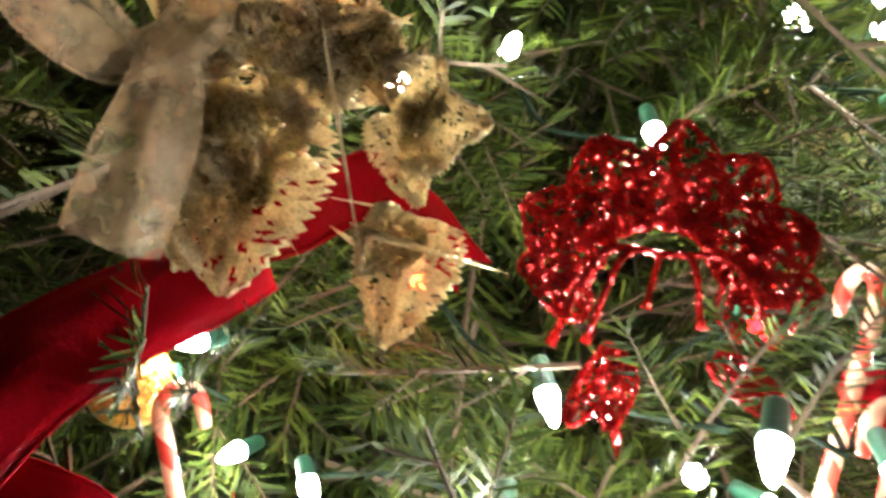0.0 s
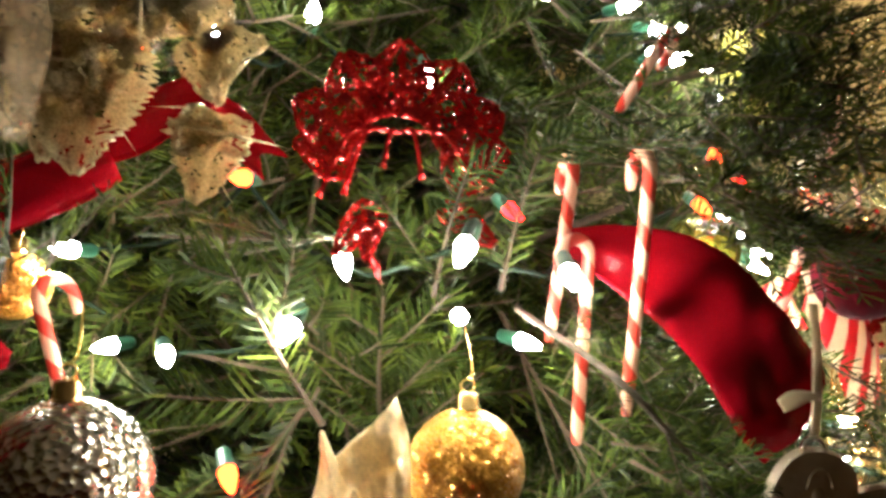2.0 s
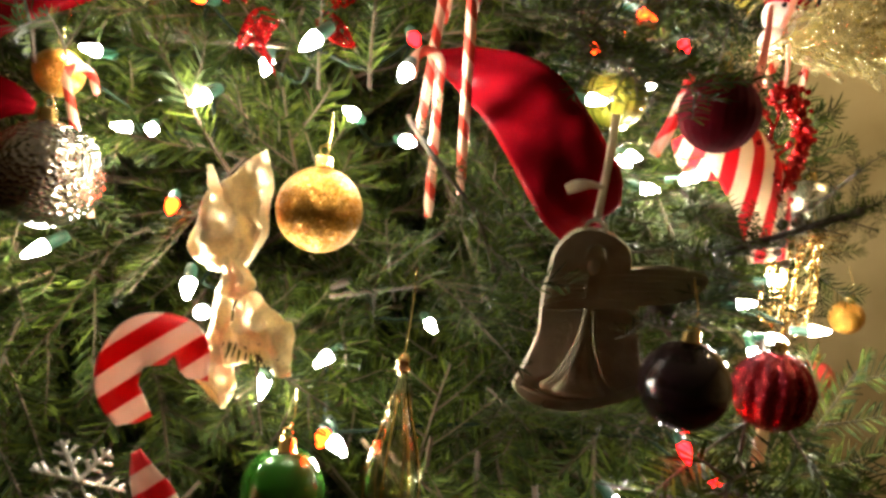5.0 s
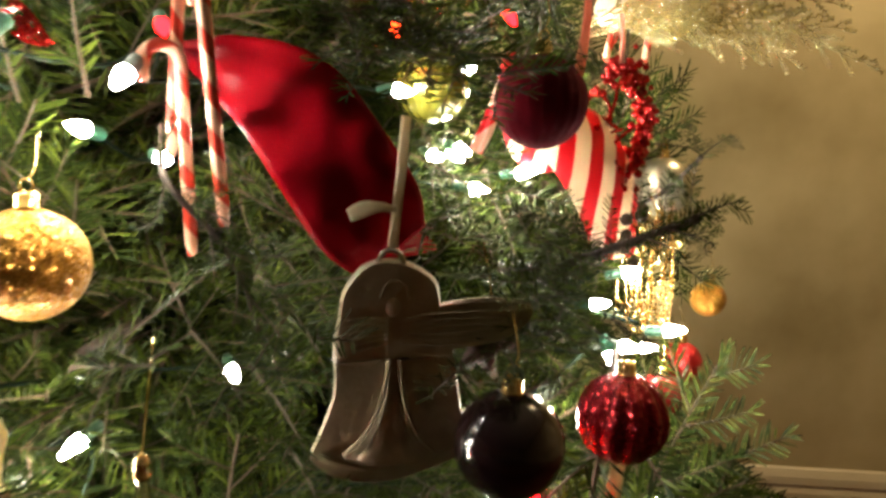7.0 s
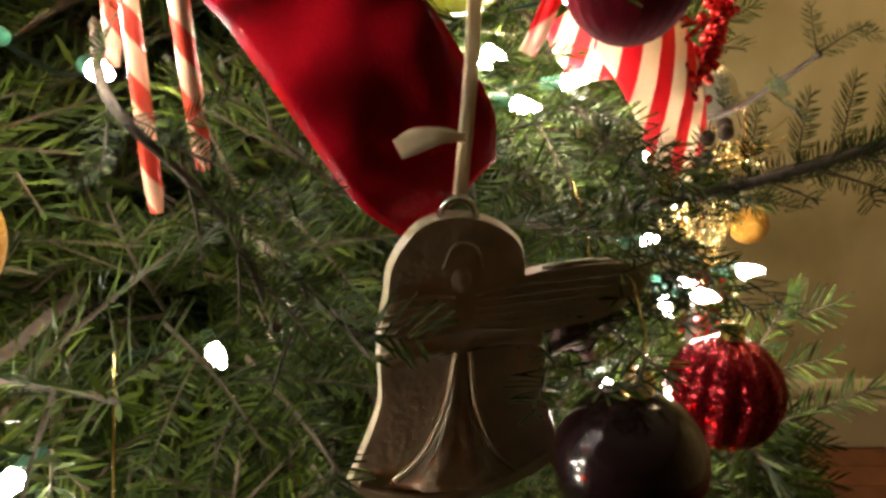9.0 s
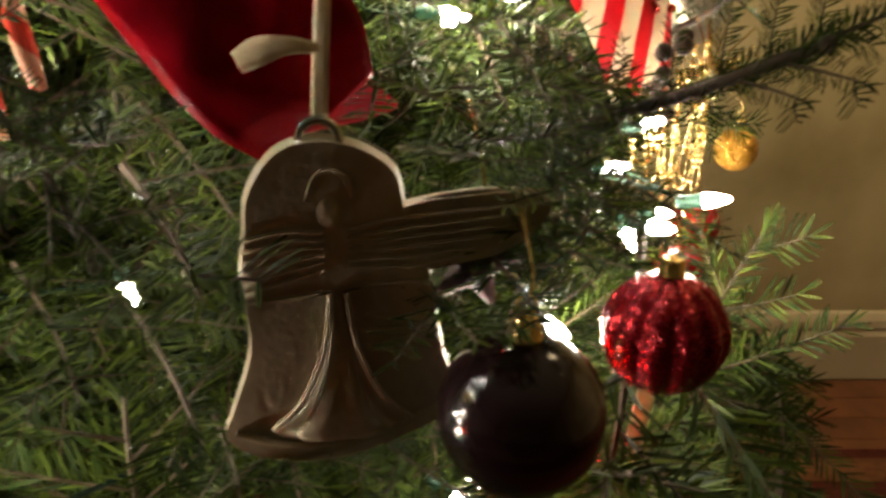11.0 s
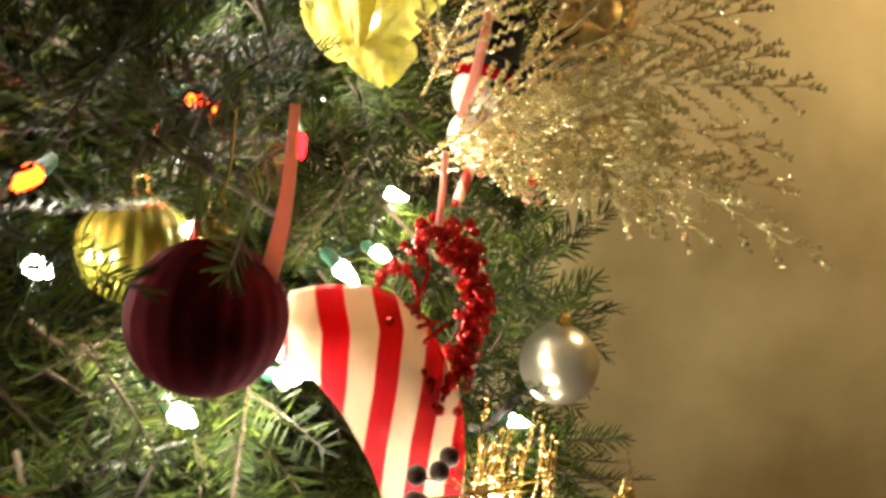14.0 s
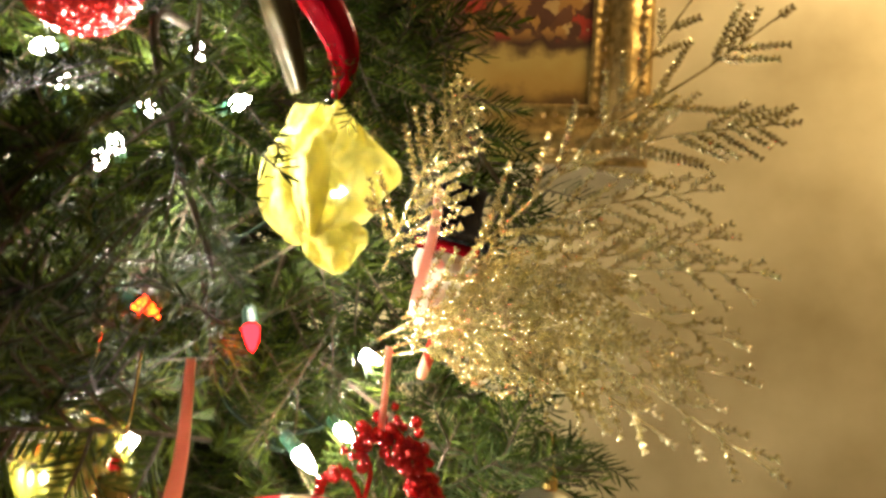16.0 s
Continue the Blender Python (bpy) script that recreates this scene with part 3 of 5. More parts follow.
def tree():
    t = thing("christmas_tree", "real green fir Christmas tree full of lights and ornaments", "tree", m=pose(AXIS[0], AXIS[1], 0))
    rng = random.Random(21)
    bm = bmesh.new()
    tube(bm, [(0, 0, 0.02), (0.004, 0.003, 0.5), (-0.003, 0.004, 1.0), (0.002, 0, 1.6), (0, 0, 2.1)], [0.055, 0.048, 0.036, 0.02, 0.006], 14)
    part("trunk", bm, BARK, t)
    # limbs in loose whorls
    for k in range(64):
        z = 0.25 + 1.55 * k / 64 + rng.uniform(-0.03, 0.03)
        a = k * 2.399
        r = crown_radius(z) - 0.10
        rise = rng.uniform(-0.04, 0.10)
        bm = bmesh.new()
        tube(bm, [(0, 0, z - 0.04), (0.33 * r * math.cos(a), 0.33 * r * math.sin(a), z + rise * 0.3), (0.7 * r * math.cos(a + 0.05), 0.7 * r * math.sin(a + 0.05), z + rise * 0.6),
                  (r * math.cos(a + 0.02), r * math.sin(a + 0.02), z + rise)], [0.010, 0.008, 0.0055, 0.003], 7)
        part("limb", bm, BARK, t)
    poses = []
    inv = Matrix.Translation((-AXIS[0], -AXIS[1], 0))

    def place(z, a, inset, size, tilt, spin, yaw, k):
        rad = crown_radius(z) - inset
        out = Vector((math.sin(a), -math.cos(a), 0))
        turn = Matrix.Rotation(a + yaw, 4, "Z") @ Matrix.Rotation(tilt, 4, "X") @ Matrix.Rotation(spin, 4, "Y") @ Matrix.Rotation(math.pi, 4, "Z")
        ln = SPRAY_LONG[k] * size
        way = (turn @ Vector((0, 1, 0))).normalized()
        tip = Vector((AXIS[0], AXIS[1], z)) + out * rad
        base = tip - way * ln
        return Matrix.Translation(base) @ turn @ Matrix.Scale(size, 4), ln

    near, rest = [], []
    for layer, count, lo, hi, size in (("long", 120, -0.08, -0.03, 1.35), ("outer", 400, -0.02, 0.06, 1.1), ("mid", 300, 0.07, 0.17, 1.15), ("inner", 330, 0.18, 0.30, 1.6), ("core", 380, 0.30, 0.46, 2.0), ("back", 420, 0.0, 0.2, 1.6)):
        made = tries = 0
        while made < count and tries < count * 12:
            tries += 1
            z = rng.uniform(0.42, 1.95 if layer == "back" else 1.72)
            a = math.radians(rng.uniform(112, 298) if layer == "back" else rng.uniform(-62, 112))
            k = rng.randrange(8)
            m, ln = place(z, a, rng.uniform(lo, hi), size * rng.uniform(0.8, 1.15), math.radians(rng.choice((1, 1, -1)) * min(max(rng.gauss(38, 18), 0), 70)), math.radians(rng.gauss(0, 24)), math.radians(min(max(rng.gauss(0, 38), -70), 70)), k)
            if layer not in ("inner", "core", "back") and not clear_of(m, ln):
                continue
            made += 1
            p = m.translation
            if layer in ("outer", "long") and len(near) < 290 and -0.25 < p.x < 0.85 and 0.7 < p.z < 1.45:
                near.append((m, k))
            else:
                rest.append((m, k))
    for m, k in HERO_SPRAYS:
        near.append((m, k))
    for m, k in near:
        b = new("branch", SPRAY_MESHES[k])
        b.parent = t
        b.matrix_local = inv @ m
    nv, nf, tv, tf, no, to = [], [], [], [], 0, 0
    for m, k in rest:
        a, f, b, g = SPRAYS[k]
        M = np.array(inv @ m)
        nv.append(a @ M[:3, :3].T + M[:3, 3])
        tv.append(b @ M[:3, :3].T + M[:3, 3])
        nf.append(np.array(f) + no)
        tf.append(np.array(g) + to)
        no += len(a)
        to += len(b)
    nv, tv = np.concatenate(nv), np.concatenate(tv)
    nf, tf = np.concatenate(nf), np.concatenate(tf) + len(nv)
    me = bpy.data.meshes.new("foliage")
    me.from_pydata(np.concatenate((nv, tv)).tolist(), [], np.concatenate((nf, tf)).tolist())
    me.materials.append(NEEDLE)
    me.materials.append(TWIG)
    me.polygons.foreach_set("material_index", [0] * len(nf) + [1] * len(tf))
    fo = new("foliage", me)
    fo.parent = t
    fo["kind"] = "stuff"


def hero(base, tip, face, k):
    """A spray that stands out by itself, from its base to its tip."""
    m = aim(base, tip, face)
    size = (Vector(tip) - Vector(base)).length / SPRAY_LONG[k]
    HERO_SPRAYS.append((m @ Matrix.Scale(size, 4), k))


HERO_SPRAYS = []


# ---- string lights ----
BULBS = [  # x, y, z, colour
    (0.050, 0.266, 1.021), (0.078, 0.329, 1.058), (0.143, 0.240, 1.068), (0.210, 0.265, 1.055), (0.205, 0.348, 1.007), (0.155, 0.332, 1.026),
    (0.436, 0.445, 0.989), (0.158, 0.304, 0.814), (0.577, 0.440, 0.855), (0.631, 0.477, 0.862), (0.499, 0.410, 0.799), (0.378, 0.491, 1.257),
    (0.058, 0.250, 0.873), (-0.075, 0.260, 0.887), (0.236, 0.418, 0.829), (0.425, 0.500, 1.022),
    (0.369, 0.415, 1.067), (0.617, 0.575, 0.900), (0.497, 0.477, 1.004), (0.193, 0.230, 0.762), (0.064, 0.245, 0.850),
    (0.081, 0.250, 0.860), (0.124, 0.240, 0.799), (0.447, 0.363, 0.689), 
(0.518, 0.550, 1.065), (0.590, 0.516, 0.874), (0.605, 0.506, 0.821), (0.694, 0.646, 0.794),
    (0.433, 0.457, 1.090), (0.540, 0.581, 1.078), (0.337, 0.487, 1.329), (0.406, 0.571, 1.356),
    (0.416, 0.580, 1.353), (0.436, 0.585, 1.322), (0.391, 0.530, 1.301), (0.540, 0.668, 1.125), 
(0.050, 0.376, 1.243), (0.345, 0.500, 1.311), (0.380, 0.510, 1.273), (0.061, 0.381, 1.251), 
# the last two are added to light low sprays and the gold flower
(0.245, 0.435, 1.293), (0.138, 0.370, 1.199), (-0.082, 0.380, 1.238), (0.680, 0.740, 0.915), (-0.094, 0.384, 0.994), (-0.141, 0.353, 1.041), (-0.040, 0.340, 0.993), (0.433, 0.520, 1.017), (0.412, 0.480, 1.016), (0.384, 0.409, 1.064), (-0.114, 0.357, 1.063), (0.512, 0.625, 1.262), (0.490, 0.625, 1.290), (0.505, 0.410, 0.600), (0.72, 0.63, 0.60), (-0.012, 0.315, 1.205),
]
COLOURED = [((0.468, 0.535, 1.150), "red"), ((0.198, 0.370, 1.099), "red"), ((0.481, 0.348, 0.761), "red"), ((0.524, 0.380, 0.723), "red"),
            ((0.015, 0.300, 0.930), "orange"), ((0.182, 0.225, 0.777), "orange"), ((-0.069, 0.360, 1.201), "orange"), ((0.011, 0.330, 1.112), "orange"),
            ((0.363, 0.410, 1.112), "orange"), ((0.416, 0.490, 1.167), "orange")]


def string_lights():
    # the string goes on round the side and back of the tree
    far = random.Random(30)
    for k in range(34):
        z = far.uniform(0.55, 1.7)
        a = math.radians(far.uniform(118, 250))
        r = crown_radius(z) - far.uniform(-0.01, 0.05)
        BULBS.append((AXIS[0] + r * math.sin(a), AXIS[1] - r * math.cos(a), z))
    st = thing("string_lights", "dark green cord with glowing pointed mini bulbs", "lights")
    rng = random.Random(3)
    kept = []
    for b in BULBS:
        if all((Vector(b) - Vector(c)).length > 0.022 for c in kept):
            kept.append(b)
    BULBS[:] = kept
    KEEP.extend((Vector(b), 0.010) for b in kept[:18])
    bm = bmesh.new()
    lathe(bm, [(0.0008, 0.021), (0.0022, 0.019), (0.0042, 0.012), (0.0056, 0.005), (0.0056, 0.001), (0.0045, 0.0)], 10)
    bulb_me = {}
    for key, mat in (("warm", WARM_BULB), ("red", RED_BULB), ("orange", ORANGE_BULB)):
        me = bpy.data.meshes.new("bulb")
        bm.to_mesh(me)
        me.materials.append(mat)
        me.shade_smooth()
        bulb_me[key] = me
    bm.free()
    bm = bmesh.new()
    lathe(bm, [(0.0042, -0.017), (0.0048, -0.015), (0.0052, -0.002), (0.006, 0.0), (0.006, 0.002)], 10)
    so = bpy.data.meshes.new("socket")
    bm.to_mesh(so)
    bm.free()
    so.materials.append(SOCKET_GREEN)
    so.shade_smooth()
    BULBS[18:] = [(x + (AXIS[0] - x) * 0.03, y + (AXIS[1] - y) * 0.03, z) for x, y, z in BULBS[18:]]
    for p, key in [(b, "warm") for b in BULBS] + COLOURED:
        d = Vector((p[0] - AXIS[0], p[1] - AXIS[1], 0)).normalized() * 0.9 + Vector((rng.uniform(-0.5, 0.5), rng.uniform(-0.3, 0.3), rng.uniform(-0.9, 0.3)))
        m = d.to_track_quat("Z", "Y").to_matrix().to_4x4()
        m.translation = Vector(p) - d.normalized() * 0.008
        b = new("bulb", bulb_me[key])
        b.parent = st
        b.matrix_local = m
        if key != "warm":
            b["label"] = key + " glowing bulb"
        s = new("socket", so)
        s.parent = b
    # cord from bulb to bulb, row by row
    left = [Vector(b) for b in BULBS] + [Vector(c[0]) for c in COLOURED]
    left.sort(key=lambda v: (round(v.z / 0.11), v.x))
    for a, b in zip(left, left[1:]):
        if (a - b).length > 0.42:
            continue
        inward = lambda v, q: Vector((v.x + (AXIS[0] - v.x) * q, v.y + (AXIS[1] - v.y) * q, v.z))
        mid = (a + b) / 2
        pts = smooth_path([inward(a, 0.04), inward(mid, 0.12) + Vector((0, 0, -0.012)), inward(b, 0.04)], 6)
        bm = bmesh.new()
        tube(bm, pts, 0.0016, 6)
        part("cord", bm, WIRE_GREEN, st)


# ---- ornaments ----
def ball(name, label, at, r, mat, flute=0, depth=0.0, cap=True, group="glass balls", string=None, tilt=0.0):
    KEEP.append((Vector(at), r))
    o = thing(name, label, "ornament", group, pose(*at, tilt, tilt * 0.6, 0))
    bm = bmesh.new()
    n = 28
    prof = [(max(r * math.sin(math.pi * i / n), 0.0004), -r * math.cos(math.pi * i / n)) for i in range(n + 1)]
    lathe(bm, prof, 96 if flute else 48, flute, depth)
    part("ball", bm, mat, o)
    if cap:
        bm = bmesh.new()
        lathe(bm, [(0.007, r - 0.002), (0.0075, r + 0.001), (0.0068, r + 0.0015), (0.0066, r + 0.008), (0.005, r + 0.0095)], 20, 12, 0.12)
        part("cap", bm, GOLD_METAL, o, "crimped gold metal cap")
    bm = bmesh.new()
    up = string or 0.045
    loop = [(0.004 * math.sin(a), 0, r + 0.013 - 0.004 * math.cos(a)) for a in np.linspace(0, math.tau, 12)]
    tube(bm, loop, 0.0007, 5, cap=False)
    tube(bm, smooth_path([(0, 0, r + 0.016), (0.003, 0.004, r + up * 0.5), (0.0, 0.016, r + up)], 5), 0.0006, 5)
    part("hook", bm, GOLD_METAL, o, "thin wire hanger")
    return o


def cane(at_top, at_bottom, hook_dir, size=0.0042, hook=0.014, name="candy_cane"):
    """A striped cane whose straight stem runs from bottom to top; the crook bends towards hook_dir."""
    top, bot = Vector(at_top), Vector(at_bottom)
    ax = (top - bot).normalized()
    hd = Vector(hook_dir)
    hd = (hd - ax * hd.dot(ax)).normalized()
    c = tagged(new(name), "red and white striped candy cane hooked over a branch", "candy cane", "candy canes")
    c.matrix_world = Matrix.Translation(bot)
    pts = [(bot.lerp(top, s) - bot) for s in np.linspace(0, 1, 12)]
    for a in np.linspace(0.3, math.pi * 1.05, 10):
        pts.append(top - bot + hd * hook * (1 - math.cos(a)) + ax * hook * math.sin(a))
    pts.append(pts[-1] - ax * 0.010)
    bm = bmesh.new()
    tube(bm, pts, [size * 0.7] + [size] * (len(pts) - 2) + [size * 0.7], 14, uv=True)
    part("stick", bm, CANE, c)
    for s in (0.12, 0.5, 0.85):
        KEEP.append((bot.lerp(top, s), 0.010))


def ornaments_balls():
    ball("gold_ball", "round gold glitter ball hanging beside the champagne bow", (0.152, 0.270, 0.944), 0.034, BALL_GLITTER)
    ball("silver_ball", "dimpled shiny silver ball catching the lights", (-0.050, 0.230, 0.950), 0.041, HAMMERED)
    ball("small_gold_ball", "small gold ball beside a candy cane", (-0.140, 0.370, 1.038), 0.023, BALL_GLITTER)
    ball("velvet_ball", "dark red fluted velvet ball on a salmon ribbon", (0.471, 0.367, 1.060), 0.0345, RED_VELVET, 22, 0.022, string=0.06)
    ball("olive_ball", "ribbed olive gold ball behind the velvet ball", (0.394, 0.468, 1.077), 0.033, OLIVE_GOLD, 18, 0.05)
    ball("dark_ball", "blackish glossy ball low on the tree", (0.442, 0.243, 0.849), 0.0335, DARK_GLASS)
    ball("ribbed_red_ball", "dark red ball with glittered ribs", (0.545, 0.345, 0.827), 0.035, DARK_RED_GLITTER, 12, 0.10)
    ball("green_ball", "glossy green glass ball", (0.158, 0.215, 0.738), 0.031, GREEN_GLASS)
    ball("pearl_ball", "plain pearl silver ball near the wall side", (0.686, 0.688, 0.988), 0.036, PEARL)
    ball("red_ball", "small red glittered ball below the gold beads", (0.766, 0.770, 0.742), 0.030, RED_GLITTER)
    ball("red_ball", "small dark red shiny ball", (0.695, 0.650, 0.735), 0.028, RED_GLASS)
    ball("gold_bauble", "small gold ball behind a fir tip", (0.760, 0.690, 0.850), 0.022, BALL_GLITTER)
    ball("red_glitter_ball", "red glittered ball high on the tree", (-0.005, 0.290, 1.275), 0.030, RED_GLITTER)
    ball("red_glitter_ball", "red glittered ball beside the upper lights", (0.375, 0.460, 1.360), 0.036, RED_GLITTER)
    cane((0.232, 0.300, 1.068), (0.233, 0.318, 0.945), (-0.8, -0.3, 0), hook=0.011)
    cane((0.255, 0.262, 1.115), (0.259, 0.300, 0.968), (0.0, 1.0, 0))
    cane((0.226, 0.318, 1.120), (0.216, 0.330, 1.010), (0.0, 1.0, 0))
    cane((-0.112, 0.340, 1.030), (-0.075, 0.330, 0.908), (0.5, 0.8, 0), hook=0.013)
    cane((0.310, 0.372, 1.232), (0.279, 0.380, 1.178), (0.5, 0.7, 0))
    cane((0.590, 0.600, 1.165), (0.578, 0.590, 1.122), (0.3, 0.8, 0))
    cane((0.640, 0.640, 1.165), (0.634, 0.630, 1.128), (0.3, 0.8, 0))


def petals(name, label, category, rows, face, mat, parts_name="petal", free=0.02, **kw):
    """A flower or bow of loose petals: rows of (root, tip, width); its Empty sits at the first root."""
    at = Vector(rows[0][0])
    o = thing(name, label, category, m=Matrix.Translation(at))
    for i, (root, tip, w) in enumerate(rows):
        bm = bmesh.new()
        ln = (Vector(tip) - Vector(root)).length
        petal(bm, ln, w, seed=i * 5 + len(name), **kw)
        f = Vector(face) + Vector((0.35 * math.sin(i * 2.1), 0, 0.35 * math.cos(i * 1.7)))
        bmesh.ops.transform(bm, matrix=Matrix.Translation(-at) @ aim(root, tip, f), verts=bm.verts)
        part(parts_name, bm, mat, o)
        for s in (0.3, 0.6, 0.9):
            KEEP.append((Vector(root).lerp(Vector(tip), s), w * 0.32 + free * 0.3))
    return o


def strip_thing(name, label, category, rows, normal, mat, free=True, **kw):
    at = Vector(rows[0][:3])
    o = tagged(new(name), label, category)
    o.matrix_world = Matrix.Translation(at)
    bm = bmesh.new()
    edges = ribbon(bm, rows, normal, **kw)
    bmesh.ops.translate(bm, verts=bm.verts, vec=-at)
    part("cloth", bm, mat, o)
    if max(r[3] for r in rows) > 0.02:
        for e in edges:
            bm = bmesh.new()
            tube(bm, [p - at for p in e], 0.0007, 5)
            part("wired_edge", bm, mat, o)
    if free:
        for q in smooth_path(rows, 3):
            KEEP.append((Vector(q[:3]), q[3] * 0.5))
    return o


def red_ribbons():
    front = (-0.1, -1, 0.1)
    strip_thing("red_ribbon", "wide red satin ribbon draped beside the candy canes", "ribbon",
                [(0.222, 0.334, 1.080, 0.010), (0.262, 0.314, 1.068, 0.046), (0.300, 0.294, 1.048, 0.068), (0.330, 0.280, 1.012, 0.072),
                 (0.353, 0.280, 0.978, 0.070), (0.366, 0.292, 0.957, 0.054)],
                (0.1, -1, 0.15), RED_SATIN, bow=0.05, wrinkle=0.0028, n=10, across=16)
    strip_thing("red_ribbon", "red satin ribbon end tapering into the branches", "ribbon",
                [(0.356, 0.293, 0.980, 0.066), (0.367, 0.330, 0.967, 0.044), (0.384, 0.385, 0.951, 0.022), (0.402, 0.430, 0.940, 0.003)], (0.35, -0.95, 0.15), RED_MATT, bow=0.03, wrinkle=0.0004)
    strip_thing("red_ribbon", "wide red satin ribbon below the gold glitter flower", "ribbon",
                [(-0.208, 0.262, 0.990, 0.060), (-0.166, 0.262, 1.040, 0.055), (-0.142, 0.270, 1.066, 0.049), (-0.114, 0.284, 1.088, 0.043), (-0.086, 0.294, 1.104, 0.040), (-0.060, 0.305, 1.118, 0.030)],
                (0.2, -1, 0.3), RED_SATIN, bow=0.2, wrinkle=0.003)
    strip_thing("red_ribbon", "red satin ribbon tail with a notched end", "ribbon",
                [(-0.072, 0.312, 1.124, 0.022), (-0.052, 0.309, 1.134, 0.030), (-0.030, 0.308, 1.148, 0.030), (-0.008, 0.308, 1.162, 0.024)],
                front, RED_SATIN, bow=0.1, wrinkle=0.002)
    strip_thing("red_ribbon", "red satin ribbon end cut to a swallowtail", "ribbon",
                [(-0.004, 0.32, 1.155, 0.016), (0.008, 0.317, 1.143, 0.022), (0.020, 0.315, 1.130, 0.022), (0.030, 0.312, 1.121, 0.020)],
                front, RED_SATIN, bow=0.1, wrinkle=0.002, notch=0.014)
    strip_thing("red_ribbon", "red satin ribbon piece at the side of the silver ball", "ribbon",
                [(-0.20, 0.30, 0.98, 0.05), (-0.16, 0.29, 1.00, 0.05), (-0.125, 0.285, 1.005, 0.03), (-0.105, 0.29, 1.0, 0.008)], front, RED_SATIN, bow=0.1)
    strip_thing("red_ribbon", "red satin ribbon tail over the yellow flower", "ribbon",
                [(0.47, 0.55, 1.42, 0.03), (0.49, 0.552, 1.39, 0.028), (0.508, 0.553, 1.362, 0.024), (0.513, 0.555, 1.338, 0.016), (0.508, 0.556, 1.318, 0.005)], front, RED_SATIN, bow=0.2)
    strip_thing("dark_ribbon", "dark olive ribbon tail over the yellow flower", "ribbon",
                [(0.452, 0.54, 1.42, 0.025), (0.463, 0.54, 1.385, 0.024), (0.475, 0.542, 1.352, 0.020), (0.485, 0.545, 1.318, 0.010)], front,
                material("olive_ribbon", (0.10, 0.085, 0.035), 0.4, vary=0.4, vary_scale=60), bow=0.25)


def striped_ribbons():
    # the wide loop: stripes run down it and bend with its belly
    o = thing("striped_ribbon", "red and cream striped satin ribbon curling behind the velvet ball", "ribbon", m=pose(0.508, 0.470, 1.060, 0, -5, 0))
    bend = lambda y: float(np.interp(y, (470, 540, 640, 740, 870), (-2, 15, 6, -11, -28)))
    bm = bmesh.new()
    fold(bm, [(548, 470), (610, 461), (690, 470), (756, 515), (800, 590), (829, 670), (838, 760), (836, 862)],
         [(540, 575), (565, 600), (602, 642), (636, 692), (664, 745), (684, 790), (698, 835), (712, 885)], (615, 480), 0.000338, 0.0, 0.0012, 2.0, 8, 18,
         belly=0.014, stripe=lambda x, y: (x - 615 - bend(y)) / 95 + 0.000012 * (x - 615 - bend(y)) ** 2 + 4.22)
    # the lower end turns away from the room
    for v in bm.verts:
        v.co.y += 0.4 * v.co.x
        v.co.x, v.co.z = v.co.x * (1 + 0.8 * v.co.x), v.co.z * (1 + 0.8 * v.co.x)
    part("loop", bm, STRIPE_CLOTH, o)
    bm = bmesh.new()
    fold(bm, [(548, 480), (566, 520), (590, 580), (620, 640)], [(470, 520), (480, 560), (500, 600), (545, 640)], (615, 480), 0.000338, 0.0, 0.0012, 5.0, 6, 8,
         stripe=lambda x, y: (x + y * 0.4) / 84)
    bmesh.ops.translate(bm, verts=bm.verts, vec=(0, 0.02, 0))
    part("back_loop", bm, STRIPE_CLOTH, o)
    for q in ((560, 530), (640, 560), (720, 610), (770, 690), (775, 790)):
        KEEP.append((Vector((0.508 + (q[0] - 615) * 0.000338, 0.47, 1.06 + (480 - q[1]) * 0.000338)), 0.026))
    strip_thing("striped_ribbon", "narrow red and cream striped ribbon tail beside the velvet ball", "ribbon",
                [(0.452, 0.405, 1.100, 0.008), (0.446, 0.408, 1.070, 0.010), (0.438, 0.412, 1.042, 0.012), (0.430, 0.418, 1.022, 0.010)], (0, -1, 0.2), STRIPE_LOOP, bow=0.1, free=False)
    strip_thing("striped_ribbon", "red and white striped ribbon looped low on the tree", "ribbon",
                [(0.062, 0.172, 0.792, 0.026), (0.052, 0.165, 0.820, 0.032), (0.060, 0.165, 0.846, 0.034), (0.078, 0.170, 0.853, 0.034), (0.092, 0.182, 0.846, 0.030), (0.093, 0.195, 0.822, 0.022)],
                (-0.1, -1, 0.25), STRIPE_LOOP, bow=0.12, wrinkle=0.0015)
    strip_thing("striped_ribbon", "red and white striped ribbon end hanging low", "ribbon",
                [(0.066, 0.17, 0.772, 0.008), (0.076, 0.165, 0.757, 0.022), (0.086, 0.163, 0.742, 0.030), (0.098, 0.165, 0.718, 0.032)], (-0.1, -1, 0.2), STRIPE_LOOP, bow=0.1)
    strip_thing("salmon_ribbon", "narrow salmon ribbon holding the velvet ball", "ribbon",
                [(0.501, 0.368, 1.155, 0.004), (0.501, 0.366, 1.120, 0.006), (0.498, 0.364, 1.090, 0.008), (0.494, 0.366, 1.070, 0.007)], (0, -1, 0), PINK_RIBBON, across=4, wrinkle=0.0008)
    strip_thing("salmon_ribbon", "narrow salmon ribbon beside the snowman", "ribbon",
                [(0.586, 0.552, 1.258, 0.005), (0.585, 0.550, 1.235, 0.007), (0.580, 0.549, 1.205, 0.007), (0.574, 0.552, 1.180, 0.006)], (0, -1, 0), PINK_RIBBON, across=4, wrinkle=0.0008, free=False)
